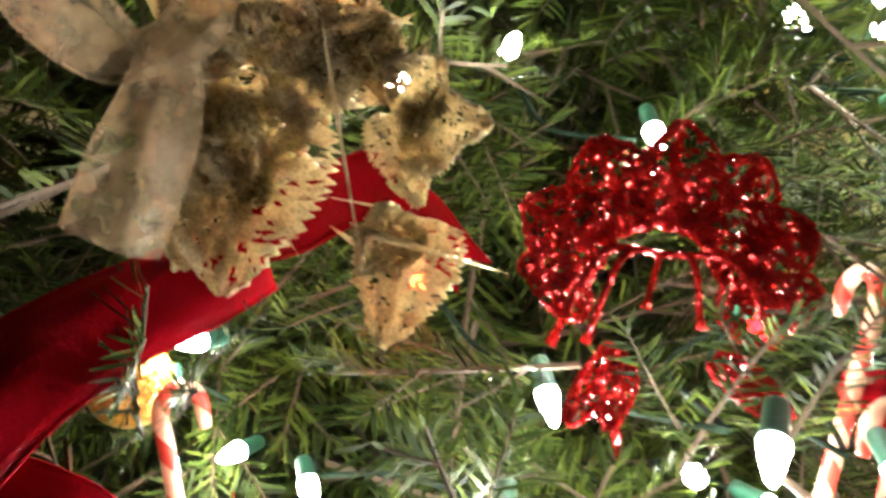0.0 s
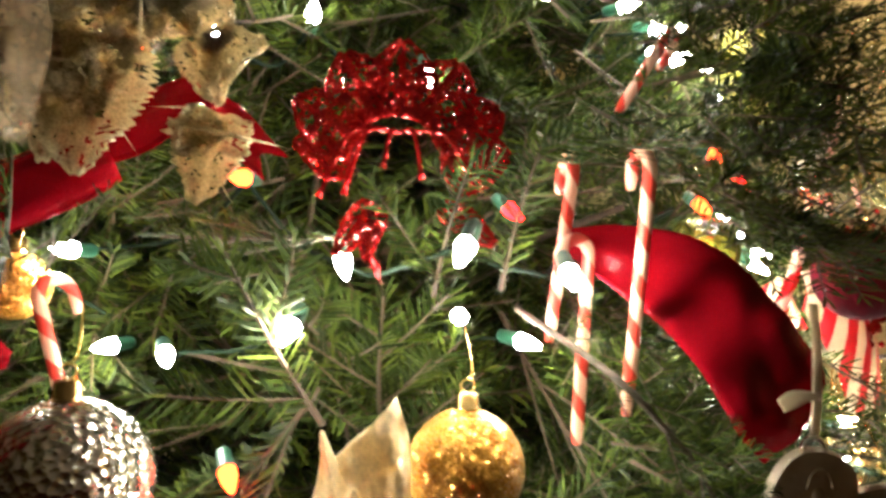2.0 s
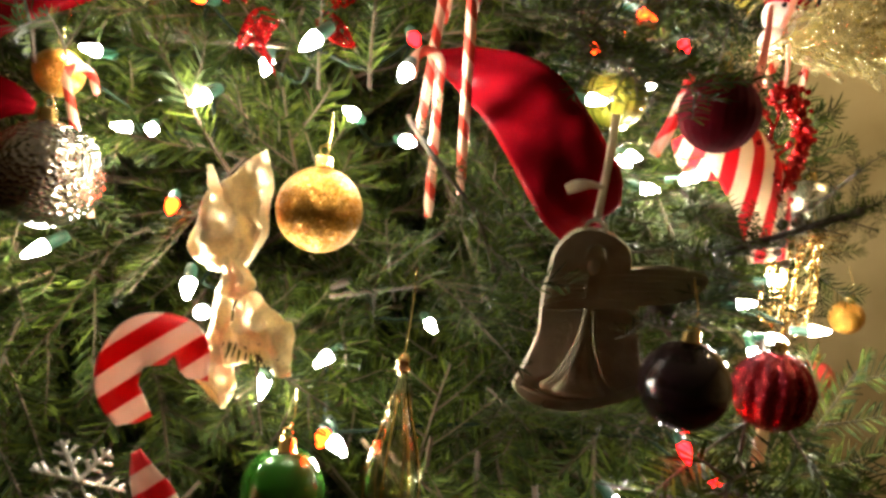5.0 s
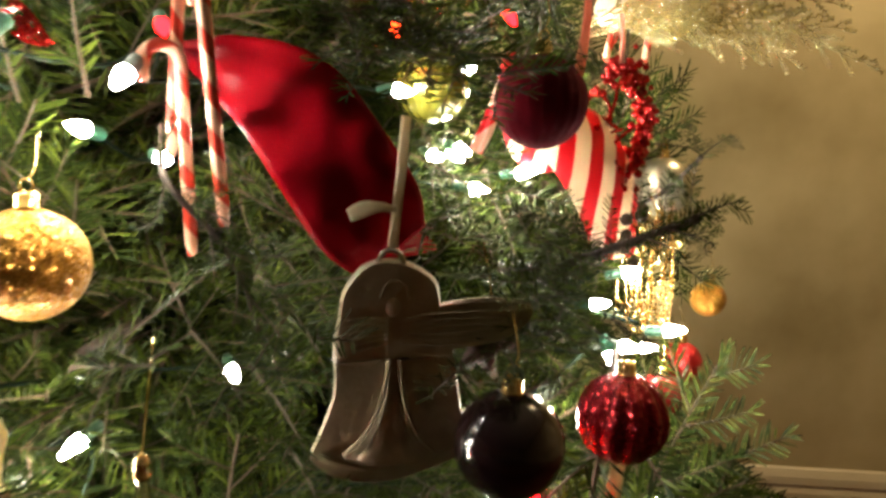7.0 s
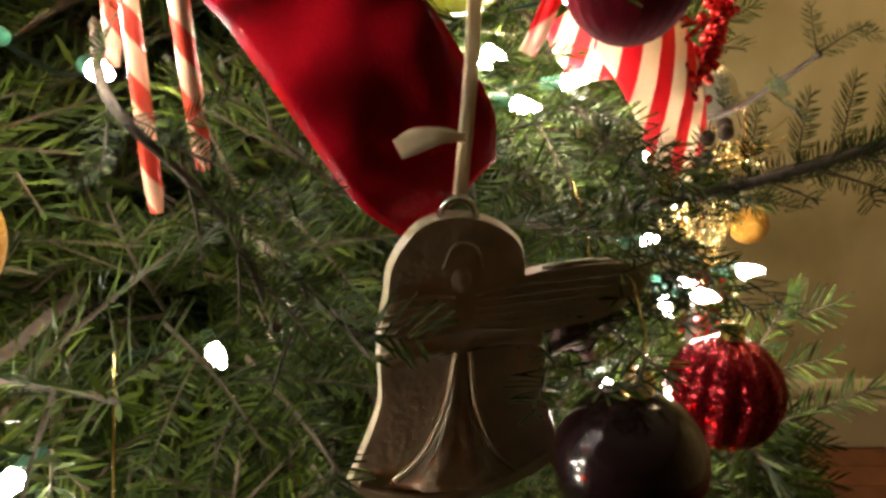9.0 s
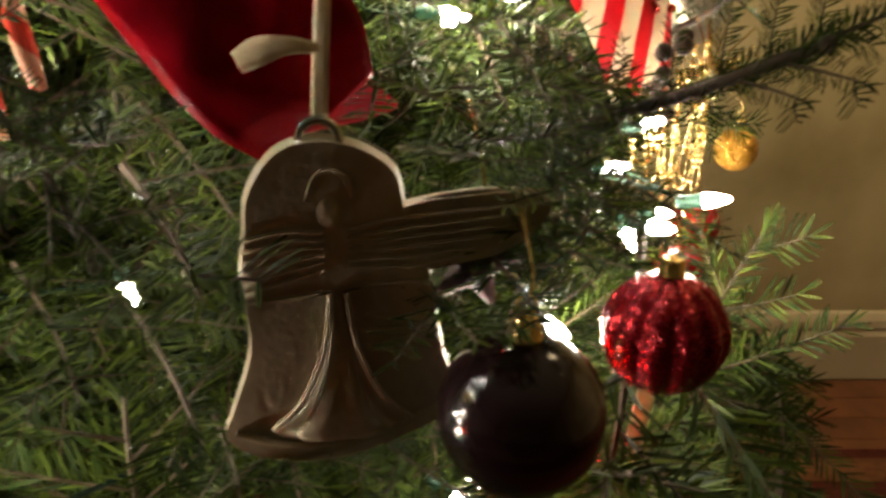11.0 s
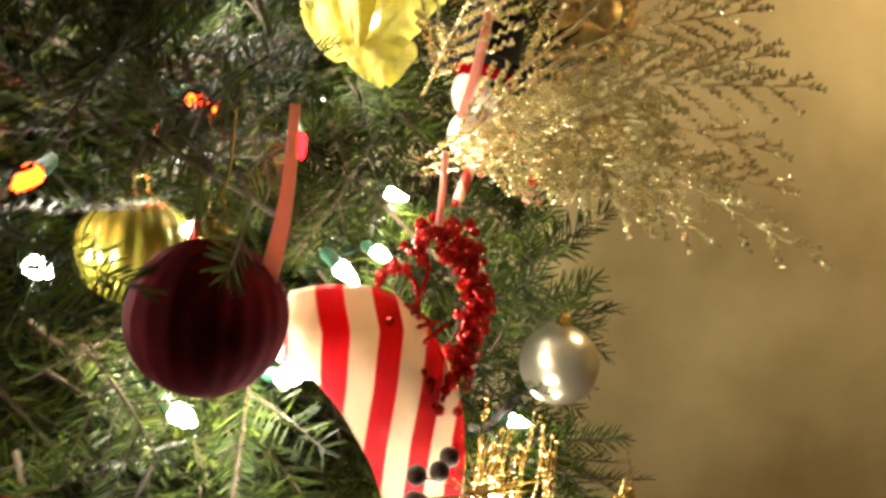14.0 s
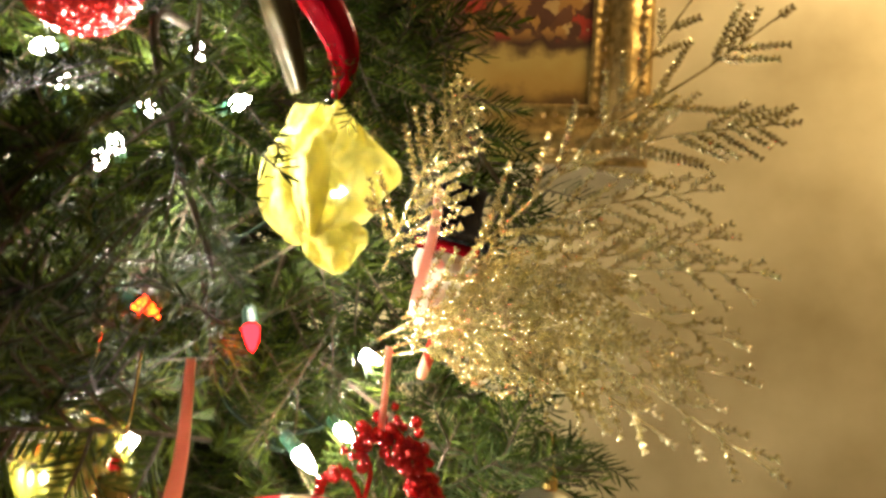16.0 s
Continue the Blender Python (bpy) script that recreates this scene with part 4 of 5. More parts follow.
    strip_thing("cream_ribbon", "narrow cream ribbon hanging below the ribbed ball", "ribbon",
                [(0.560, 0.395, 0.800, 0.010), (0.560, 0.39, 0.770, 0.012), (0.557, 0.39, 0.735, 0.014), (0.552, 0.39, 0.700, 0.010)], (0, -1, 0), CREAM_RIBBON, across=4, free=False)


def gold_flower():
    c, k = (-0.066, 0.278, 1.184), 0.000243
    rows = []
    # leaves from two hearts: foot, tip and width on a board with the larger heart at (400, 150)
    def board(x, y):
        # the board hangs 5 degrees off level
        u, v = (x - 400) * k, (150 - y) * k
        return c[0] + 0.996 * u - 0.087 * v, c[2] + 0.087 * u + 0.996 * v

    for fx, fy, tx, ty, w, fwd in ((410, 150, 370, 475, 225, 0.012), (370, 150, 235, 345, 130, 0.004), (440, 130, 640, 30, 140, 0.006), (450, 110, 500, -80, 150, 0.004),
                                   (390, 110, 300, -70, 150, 0.008), (360, 130, 230, 60, 110, 0.0), (425, 170, 420, 330, 120, 0.002), (640, 175, 690, 330, 90, 0.004),
                                   (655, 230, 800, 190, 105, 0.010), (640, 170, 730, 95, 100, 0.004), (600, 120, 560, -30, 110, 0.0),
                                   (690, 350, 625, 555, 135, 0.014), (670, 350, 590, 440, 80, 0.010),
                                   (420, 100, 560, 60, 130, 0.002), (400, 140, 290, 200, 150, 0.006), (380, 200, 285, 440, 130, 0.0), (330, 60, 330, 260, 140, -0.004), (560, 60, 640, 160, 120, 0.0)):
        (x0, z0), (x1, z1) = board(fx, fy), board(tx, ty)
        rows.append(((x0, c[1], z0), (x1, c[1] - fwd, z1), w * k * 1.25))
    petals("gold_glitter_flower", "large gold glittered openwork poinsettia with ruffled leaves", "flower", rows,
           (0.1, -1, 0.15), GOLD_GLITTER, serrate=0.16, lace=0.17, crinkle=0.0035, curl=0.08, n=40, across=18, blunt=0.6, full=0.7, ruffle=0.003, parts_name="leaf")
    strip_thing("sheer_gold_bow", "sheer gold ribbon loop with wired edges", "bow",
                [(-0.150, 0.262, 1.235, 0.040), (-0.128, 0.258, 1.205, 0.036), (-0.106, 0.258, 1.190, 0.034), (-0.088, 0.262, 1.198, 0.030), (-0.080, 0.27, 1.222, 0.026)], (0, -0.7, 0.7), SHEER_GOLD, bow=0.3, wrinkle=0.004)
    strip_thing("sheer_gold_bow", "sheer gold ribbon tail hanging down", "bow",
                [(-0.092, 0.262, 1.195, 0.024), (-0.092, 0.258, 1.172, 0.032), (-0.098, 0.256, 1.148, 0.036), (-0.106, 0.258, 1.122, 0.036)], (0.1, -1, 0), SHEER_GOLD, bow=0.3, wrinkle=0.004)
    strip_thing("cream_ribbon", "short cream ribbon end lit from behind", "ribbon",
                [(-0.072, 0.315, 1.168, 0.016), (-0.058, 0.313, 1.160, 0.022), (-0.042, 0.311, 1.148, 0.022)], (0, -1, 0.2), CREAM_RIBBON, across=5, free=False)


def champagne_bow():
    rows = [
        ([(350, 262), (341, 320), (308, 398), (328, 445), (372, 463)], [(353, 262), (374, 322), (406, 372), (414, 412), (394, 456)], 0.004, 0.006, 0.010, 0.006),
        ([(358, 303), (384, 345), (394, 390), (398, 430), (391, 456)], [(449, 234), (461, 290), (458, 340), (452, 386), (410, 452)], 0.002, 0.006, 0.004, 0.0),
        ([(366, 462), (346, 510), (338, 560), (318, 606)], [(394, 478), (382, 530), (377, 570), (372, 622)], 0.004, 0.004, 0.003, 0.001),
        ([(396, 500), (391, 550), (402, 600), (432, 632)], [(424, 496), (478, 543), (502, 562), (500, 646)], 0.010, 0.006, 0.006, 0.004),
        ([(352, 560), (346, 600), (362, 636)], [(396, 548), (412, 590), (420, 628)], 0.006, 0.005, 0.004, 0.0),
        ([(318, 590), (300, 615), (312, 660), (352, 712)], [(350, 588), (376, 620), (386, 670), (366, 716)], 0.006, 0.004, 0.003, 0.003),
        ([(384, 426), (374, 470), (372, 496)], [(402, 430), (440, 478), (398, 509)], 0.003, 0.004, 0.006, 0.012)]
    folds("champagne_bow", "crumpled champagne foil cloth bow with long tails", "bow", (390, 460), 0.00042, (0.096, 0.250, 0.890), rows, CHAMPAGNE, -6)


def red_lace_flower():
    c = (0.108, 0.285, 1.118)
    rows = []
    for a, r0, r1, w in ((172, 0.026, 0.057, 0.036), (148, 0.026, 0.066, 0.040), (118, 0.028, 0.068, 0.042), (88, 0.028, 0.070, 0.042), (60, 0.028, 0.068, 0.044), (30, 0.026, 0.067, 0.042),
                         (4, 0.026, 0.064, 0.038), (238, 0.026, 0.062, 0.016), (252, 0.030, 0.056, 0.014), (322, 0.036, 0.072, 0.016)):
        ca, sa = math.cos(math.radians(a)), math.sin(math.radians(a))
        rows.append(((c[0] + r0 * ca, c[1] - 0.004, c[2] + r0 * sa), (c[0] + r1 * ca, c[1] - 0.016, c[2] + r1 * sa), w))
    petals("red_glitter_flower", "red glittered openwork poinsettia on a fir branch", "flower", rows,
           (0.05, -1, 0.1), RED_GLITTER, lace=0.42, crinkle=0.003, curl=0.1, n=22, across=18, thick=0.002, serrate=0.1, free=0.0, full=0.6)
    st = thing("red_glitter_picks", "curled red glittered wire strands in the flower", "decoration", m=Matrix.Translation(c))
    for e in ((0.014, -0.02, -0.010), (-0.008, -0.018, -0.004), (-0.044, -0.016, -0.022), (-0.030, -0.016, -0.020), (0.046, -0.016, -0.016)):
        bm = bmesh.new()
        tube(bm, smooth_path([(0, -0.01, 0.018), (e[0] * 0.6, e[1], 0.016), (e[0], e[1], e[2])], 7), [0.0015] * 14 + [0.0026], 7)
        part("strand", bm, RED_GLITTER, st)


def yellow_flower():
    rows = [
        ([(546, 394), (492, 400), (446, 332), (452, 235), (498, 146)], [(551, 393), (552, 330), (548, 250), (566, 190), (578, 150)], -0.02, 0.010, 0.012, 0.0),
        ([(550, 394), (553, 330), (549, 250), (564, 188), (580, 148)], [(557, 397), (622, 372), (668, 330), (694, 274), (640, 212)], -0.015, 0.011, 0.010, 0.003),
        ([(516, 372), (528, 412), (556, 440), (590, 458)], [(622, 366), (646, 388), (644, 414), (612, 454)], 0.012, 0.009, 0.006, 0.002),
        ([(548, 392), (520, 330), (512, 260), (532, 205)], [(553, 393), (572, 330), (582, 262), (596, 214)], -0.002, 0.005, 0.010, 0.010)]
    folds("yellow_flower", "large pale yellow cloth flower lit from behind", "flower", (548, 392), 0.000405, (0.500, 0.555, 1.220), rows, YELLOW_CLOTH, -3.5, part_name="petal")


def angel():
    """One plain ivory shape: round top, spread wings, bell skirt."""
    bm = bmesh.new()

    def plate(pts, y0, y1, soft):
        k = 0.000258
        pts = smooth_path([*pts, pts[0]], 4)[:-1]
        a = [bm.verts.new(((x - 580) * k, y0, (520 - y) * k)) for x, y in pts]
        f = bm.faces.new(a)
        r = bmesh.ops.extrude_face_region(bm, geom=[f])
        top = [v for v in r["geom"] if isinstance(v, bmesh.types.BMVert)]
        bmesh.ops.translate(bm, verts=top, vec=(0, y1 - y0, 0))
        mid = sum((v.co for v in top), Vector()) / len(top)
        for v in top:
            v.co += (mid - v.co).normalized() * soft
        cap = [q for q in r["geom"] if isinstance(q, bmesh.types.BMFace)]
        p = bmesh.ops.poke(bm, faces=cap)
        for v in p["verts"]:
            v.co.y += (y1 - y0) * 0.05
    plate([(436, 518), (436, 460), (446, 400), (455, 340), (490, 285), (530, 262), (575, 258), (630, 272), (680, 310), (694, 370), (705, 420), (725, 465), (730, 500), (650, 502), (585, 508), (510, 516)], 0.0045, -0.0012, 0.0018)
    plate([(437, 514), (510, 510), (585, 504), (650, 498), (733, 502), (745, 560), (760, 640), (775, 690), (770, 755), (690, 800), (600, 832), (520, 838), (440, 820), (385, 775), (400, 720), (425, 650), (440, 590)], 0.0055, 0.0004, 0.0014)
    plate([(640, 385), (690, 366), (760, 354), (850, 350), (915, 362), (922, 392), (890, 430), (850, 455), (790, 470), (640, 480)], 0.0048, -0.0006, 0.0012)
    # halo round the head, wing rims, robe with its folds, curved hem
    board = lambda pts, y: [((x - 580) * 0.000258, y, (520 - v) * 0.000258) for x, v in pts]
    for i in range(6):
        tube(bm, smooth_path(board([(566, 404 + 12 * i), (510, 400 + 16 * i), (446 - (i % 2) * 4, 412 + 18 * i)], -0.0014), 4), 0.0008, 6)
        tube(bm, smooth_path(board([(602, 402 + 12 * i), (690, 386 + 16 * i), (905 - 26 * i, 372 + 17 * i)], -0.0011), 6), 0.0008, 6)
    tube(bm, smooth_path(board([(545, 352), (556, 318), (578, 306), (602, 318), (614, 352)], -0.0016), 6), 0.0007, 6)
    tube(bm, smooth_path(board([(440, 515), (500, 511), (560, 503)], -0.0006), 5), 0.0012, 7)
    tube(bm, smooth_path(board([(620, 497), (680, 492), (728, 494)], -0.0006), 5), 0.0012, 7)
    tube(bm, smooth_path(board([(720, 362), (790, 352), (855, 352)], 0.002), 5), 0.0013, 7)
    bmesh.ops.create_uvsphere(bm, u_segments=20, v_segments=12, radius=1.0, matrix=pose(-0.001, -0.0005, 0.038) @ Matrix.Diagonal((0.0052, 0.0022, 0.0066, 1)))
    robe = smooth_path([(0.0030, 0.030), (0.0034, 0.018), (0.0040, 0.004), (0.0058, -0.014), (0.010, -0.034), (0.018, -0.052), (0.029, -0.062), (0.026, -0.066)], 4)
    flat = len(bm.faces)
    lathe(bm, [(r, z) for r, z in robe][::-1], 48, 6, 0.16, m=Matrix.Translation((0.001, 0.0005, 0)) @ Matrix.Diagonal((1, 0.26, 1, 1)))
    for sx in (-1, 1):
        tube(bm, smooth_path([(0.001 + sx * 0.003, -0.0012, 0.004), (0.001 + sx * 0.007, -0.0022, -0.022), (0.001 + sx * 0.017, -0.0026, -0.046), (0.001 + sx * 0.030, -0.002, -0.060)], 6), [0.0012] * 19, 7)
    tube(bm, smooth_path(board([(405, 758), (460, 780), (530, 793), (600, 790), (680, 768), (760, 728)], -0.0005), 5), 0.0018, 8)
    bm.faces.ensure_lookup_table()
    for f in bm.faces[flat:]:
        f.smooth = True
    ob = part("angel_figurine", bm, PEWTER, smooth=False)
    ob.matrix_world = pose(0.370, 0.272, 0.887, 3, 0, 4)
    tagged(ob, "aged ivory pewter angel ornament hanging from a cream ribbon", "ornament")
    KEEP.append((Vector((0.366, 0.272, 0.90)), 0.05))
    KEEP.append((Vector((0.366, 0.272, 0.84)), 0.05))
    KEEP.append((Vector((0.41, 0.272, 0.905)), 0.02))
    h = thing("ornament_hanger", "cream ribbon and metal ring holding the angel", "ribbon", m=pose(0.367, 0.270, 0.957))
    bm = bmesh.new()
    ribbon(bm, [(0.006, 0.012, 0.085, 0.006), (0.004, 0.004, 0.05, 0.006), (0.001, 0, 0.01, 0.006), (0.001, 0.002, 0.004, 0.006)], (0, -1, 0), across=3, wrinkle=0.0003)
    part("band", bm, CREAM_RIBBON, h)
    bm = bmesh.new()
    tube(bm, [(0.0075 * math.sin(a), 0, -0.004 + 0.0075 * math.cos(a)) for a in np.linspace(0, math.tau, 25)], 0.0018, 8, cap=False)
    part("ring", bm, SILVER, h, "dull metal ring")
    bm = bmesh.new()
    ribbon(bm, [(0.002, -0.002, 0.029, 0.003), (-0.008, -0.005, 0.030, 0.006), (-0.018, -0.006, 0.028, 0.010), (-0.026, -0.006, 0.024, 0.008)], (0, -1, 0.3), across=3, wrinkle=0.001)
    part("knot_end", bm, CREAM_RIBBON, h)
    KEEP.append((Vector((0.370, 0.27, 1.0)), 0.012))
    KEEP.append((Vector((0.35, 0.265, 0.985)), 0.014))


def glass_drop():
    o = thing("glass_drop", "clear glass teardrop with gold rim lines", "ornament", m=pose(0.240, 0.205, 0.845))
    prof = [(0.0030, 0.0), (0.0042, -0.010), (0.0065, -0.025), (0.0115, -0.045), (0.0165, -0.065), (0.0195, -0.085), (0.0185, -0.102), (0.0125, -0.116), (0.004, -0.123), (0.0005, -0.124)]
    fine = smooth_path(prof, 4)
    bm = bmesh.new()
    lathe(bm, [(max(r, 0.0004), z) for r, z in fine][::-1], 40)
    lathe(bm, [(max(r - 0.0011, 0.0003), z + (0.0011 if z < -0.1 else 0)) for r, z in fine], 40)
    part("body", bm, CLEAR_GLASS, o)
    for a in (0.2, 1.3, 2.4, 3.4, 4.5, 5.5):
        bm = bmesh.new()
        tube(bm, [((r + 0.0006) * math.cos(a), (r + 0.0006) * math.sin(a), z) for r, z in fine[6:-4]], 0.0007, 5)
        part("gold_line", bm, GOLD_METAL, o, "thin gold line")
    bm = bmesh.new()
    lathe(bm, [(0.0045, -0.003), (0.0055, 0.0), (0.0035, 0.004), (0.005, 0.006), (0.003, 0.010), (0.001, 0.012)], 14)
    tube(bm, [(0, 0, 0.011), (0.001, 0.006, 0.04), (0, 0.02, 0.07)], 0.0006, 5)
    part("cap", bm, GOLD_METAL, o)
    KEEP.append((Vector((0.24, 0.205, 0.80)), 0.018))
    KEEP.append((Vector((0.24, 0.205, 0.755)), 0.022))


def snowflake():
    o = tagged(new("snowflake"), "white glittered flat snowflake ornament", "ornament")
    o.matrix_world = pose(0.032, 0.160, 0.750, 8, 10, 10)
    for k in range(6):
        bm = bmesh.new()
        a = k * math.pi / 3
        d = Vector((math.cos(a), 0, math.sin(a)))
        tube(bm, [Vector(), d * 0.032], 0.0016, 6)
        for s, l in ((0.012, 0.008), (0.020, 0.010), (0.027, 0.006)):
            for g in (-1, 1):
                e = Vector((math.cos(a + g), 0, math.sin(a + g)))
                tube(bm, [d * s, d * s + e * l], 0.0013, 6)
        part("arm", bm, glitter("white_glitter", (0.75, 0.70, 0.60), 1500, 0.8) if k == 0 else bpy.data.materials["white_glitter"], o)
    KEEP.append((Vector((0.032, 0.16, 0.75)), 0.03))


def bead_wreath():
    o = thing("red_bead_wreath", "small red glass bead wreath beside the striped ribbon", "ornament", m=pose(0.566, 0.490, 1.052))
    rng = random.Random(8)
    beads = []
    for r in (0.0029, 0.0036, 0.0044):
        bm = bmesh.new()
        bmesh.ops.create_icosphere(bm, subdivisions=1, radius=r)
        me = bpy.data.meshes.new("bead")
        bm.to_mesh(me)
        bm.free()
        me.shade_smooth()
        me.materials.append(RED_GLITTER)
        beads.append(me)
    for k in range(296):
        a = rng.gauss(0.15, 0.95) if rng.random() < 0.85 else rng.uniform(0, math.tau)
        q = rng.gauss(0, 0.011)
        p = (0.030 * math.cos(a) * (1 + q * 12), rng.gauss(0, 0.004) + 0.010 * math.cos(a), 0.050 * math.sin(a) * (1 + q * 12))
        b = new("bead", beads[rng.randrange(3)])
        b.parent = o
        b.matrix_local = Matrix.Translation(p)
    bm = bmesh.new()
    for k in range(5):
        a = 2.0 + k * 0.5
        tube(bm, smooth_path([(0.03 * math.cos(a), 0, 0.05 * math.sin(a)), (0.018 * math.cos(a) + 0.004, -0.004, 0.03 * math.sin(a)), (0.006 * k - 0.012, -0.003, -0.004)], 5), 0.0016, 6)
    part("wire", bm, RED_GLITTER, o)
    bm = bmesh.new()
    tube(bm, [(0.0, 0, 0.05), (0.001, 0.004, 0.075), (0, 0.012, 0.10)], 0.0022, 6)
    part("hanger", bm, PINK_RIBBON, o)
    KEEP.append((Vector((0.575, 0.5, 1.08)), 0.03))
    KEEP.append((Vector((0.592, 0.5, 1.03)), 0.03))


def gold_beads():
    o = thing("gold_bead_strings", "tangled gold bead strings and loops", "garland", m=pose(0.635, 0.590, 0.92))
    rng = random.Random(4)
    for k in range(13):
        x, y = rng.uniform(-0.022, 0.028), rng.uniform(-0.02, 0.02)
        top, bot = rng.uniform(0.02, 0.06), rng.uniform(-0.085, -0.02)
        pts = smooth_path([(x, y, top), (x + rng.uniform(-0.012, 0.012), y, (top + bot) / 2), (x + rng.uniform(-0.01, 0.01), y, bot), (x + rng.uniform(0.006, 0.014), y, bot - 0.004), (x + rng.uniform(0.004, 0.018), y + 0.004, top * 0.5)], 9)
        bm = bmesh.new()
        for i, p in enumerate(pts):
            bmesh.ops.create_icosphere(bm, subdivisions=1, radius=0.0016 if i % 3 else 0.0024, matrix=Matrix.Translation(p))
        tube(bm, pts, 0.0007, 4)
        s = part("bead_string", bm, GOLD_METAL, o)
    KEEP.append((Vector((0.64, 0.59, 0.94)), 0.025))
    KEEP.append((Vector((0.64, 0.59, 0.88)), 0.02))


def dark_star():
    """A puffed five-pointed star among the twigs beside the angel."""
    bm = bmesh.new()
    rim = [bm.verts.new((r * math.sin(a), 0, r * math.cos(a))) for a, r in ((0.22 + i * math.pi / 5, 0.027 if i % 2 == 0 else 0.0115) for i in range(10))]
    f, b = bm.verts.new((0, -0.006, 0)), bm.verts.new((0, 0.006, 0))
    for i in range(10):
        bm.faces.new((rim[i], rim[(i + 1) % 10], f))
        bm.faces.new((rim[(i + 1) % 10], rim[i], b))
    bmesh.ops.recalc_face_normals(bm, faces=bm.faces)
    bmesh.ops.bevel(bm, geom=list(bm.edges), offset=0.0009, segments=2, affect="EDGES")
    o = thing("star_ornament", "dark red wooden star hanging beside the angel", "ornament", m=pose(0.428, 0.284, 0.896, 0, 0, 8))
    KEEP.append((Vector((0.425, 0.264, 0.905)), 0.018))
    part("star", bm, material("dark_red_wood_paint", (0.045, 0.006, 0.006), 0.5, vary=0.4, vary_scale=120, bump=0.4, bump_scale=300), o)
    bm = bmesh.new()
    tube(bm, [(0.005, 0, 0.026), (0.004, 0.006, 0.045), (0.002, 0.02, 0.066)], 0.0007, 5)
    part("hook", bm, GOLD_METAL, o, "thin wire hanger")


def starburst():
    """Thin gilt rays from one heart, dark round beads on some of their tips."""
    o = thing("starburst_pick", "gilt wire starburst with dark brown beads", "ornament", m=pose(0.604, 0.452, 0.958))
    rng = random.Random(17)
    bead = material("dark_brown_bead", (0.07, 0.04, 0.025), 0.4, vary=0.4, vary_scale=200)
    for k in range(22):
        a = k * math.tau / 22 + rng.uniform(-0.08, 0.08)
        L = rng.uniform(0.024, 0.038)
        tip = Vector((L * math.cos(a), rng.uniform(-0.012, 0.014), L * math.sin(a)))
        bm = bmesh.new()
        tube(bm, [Vector(), tip * 0.5, tip], [0.0009, 0.0007, 0.0005], 5)
        ray = part("ray", bm, GOLD_METAL, o)
        if abs(a - math.pi) < 0.95:
            bm = bmesh.new()
            bmesh.ops.create_uvsphere(bm, u_segments=14, v_segments=9, radius=rng.uniform(0.0045, 0.0062), matrix=Matrix.Translation(tip) @ Matrix.Diagonal((1, 0.6, 1, 1)))
            part("bead", bm, bead, ray, "dark brown bead")
    KEEP.append((Vector((0.604, 0.452, 0.958)), 0.022))


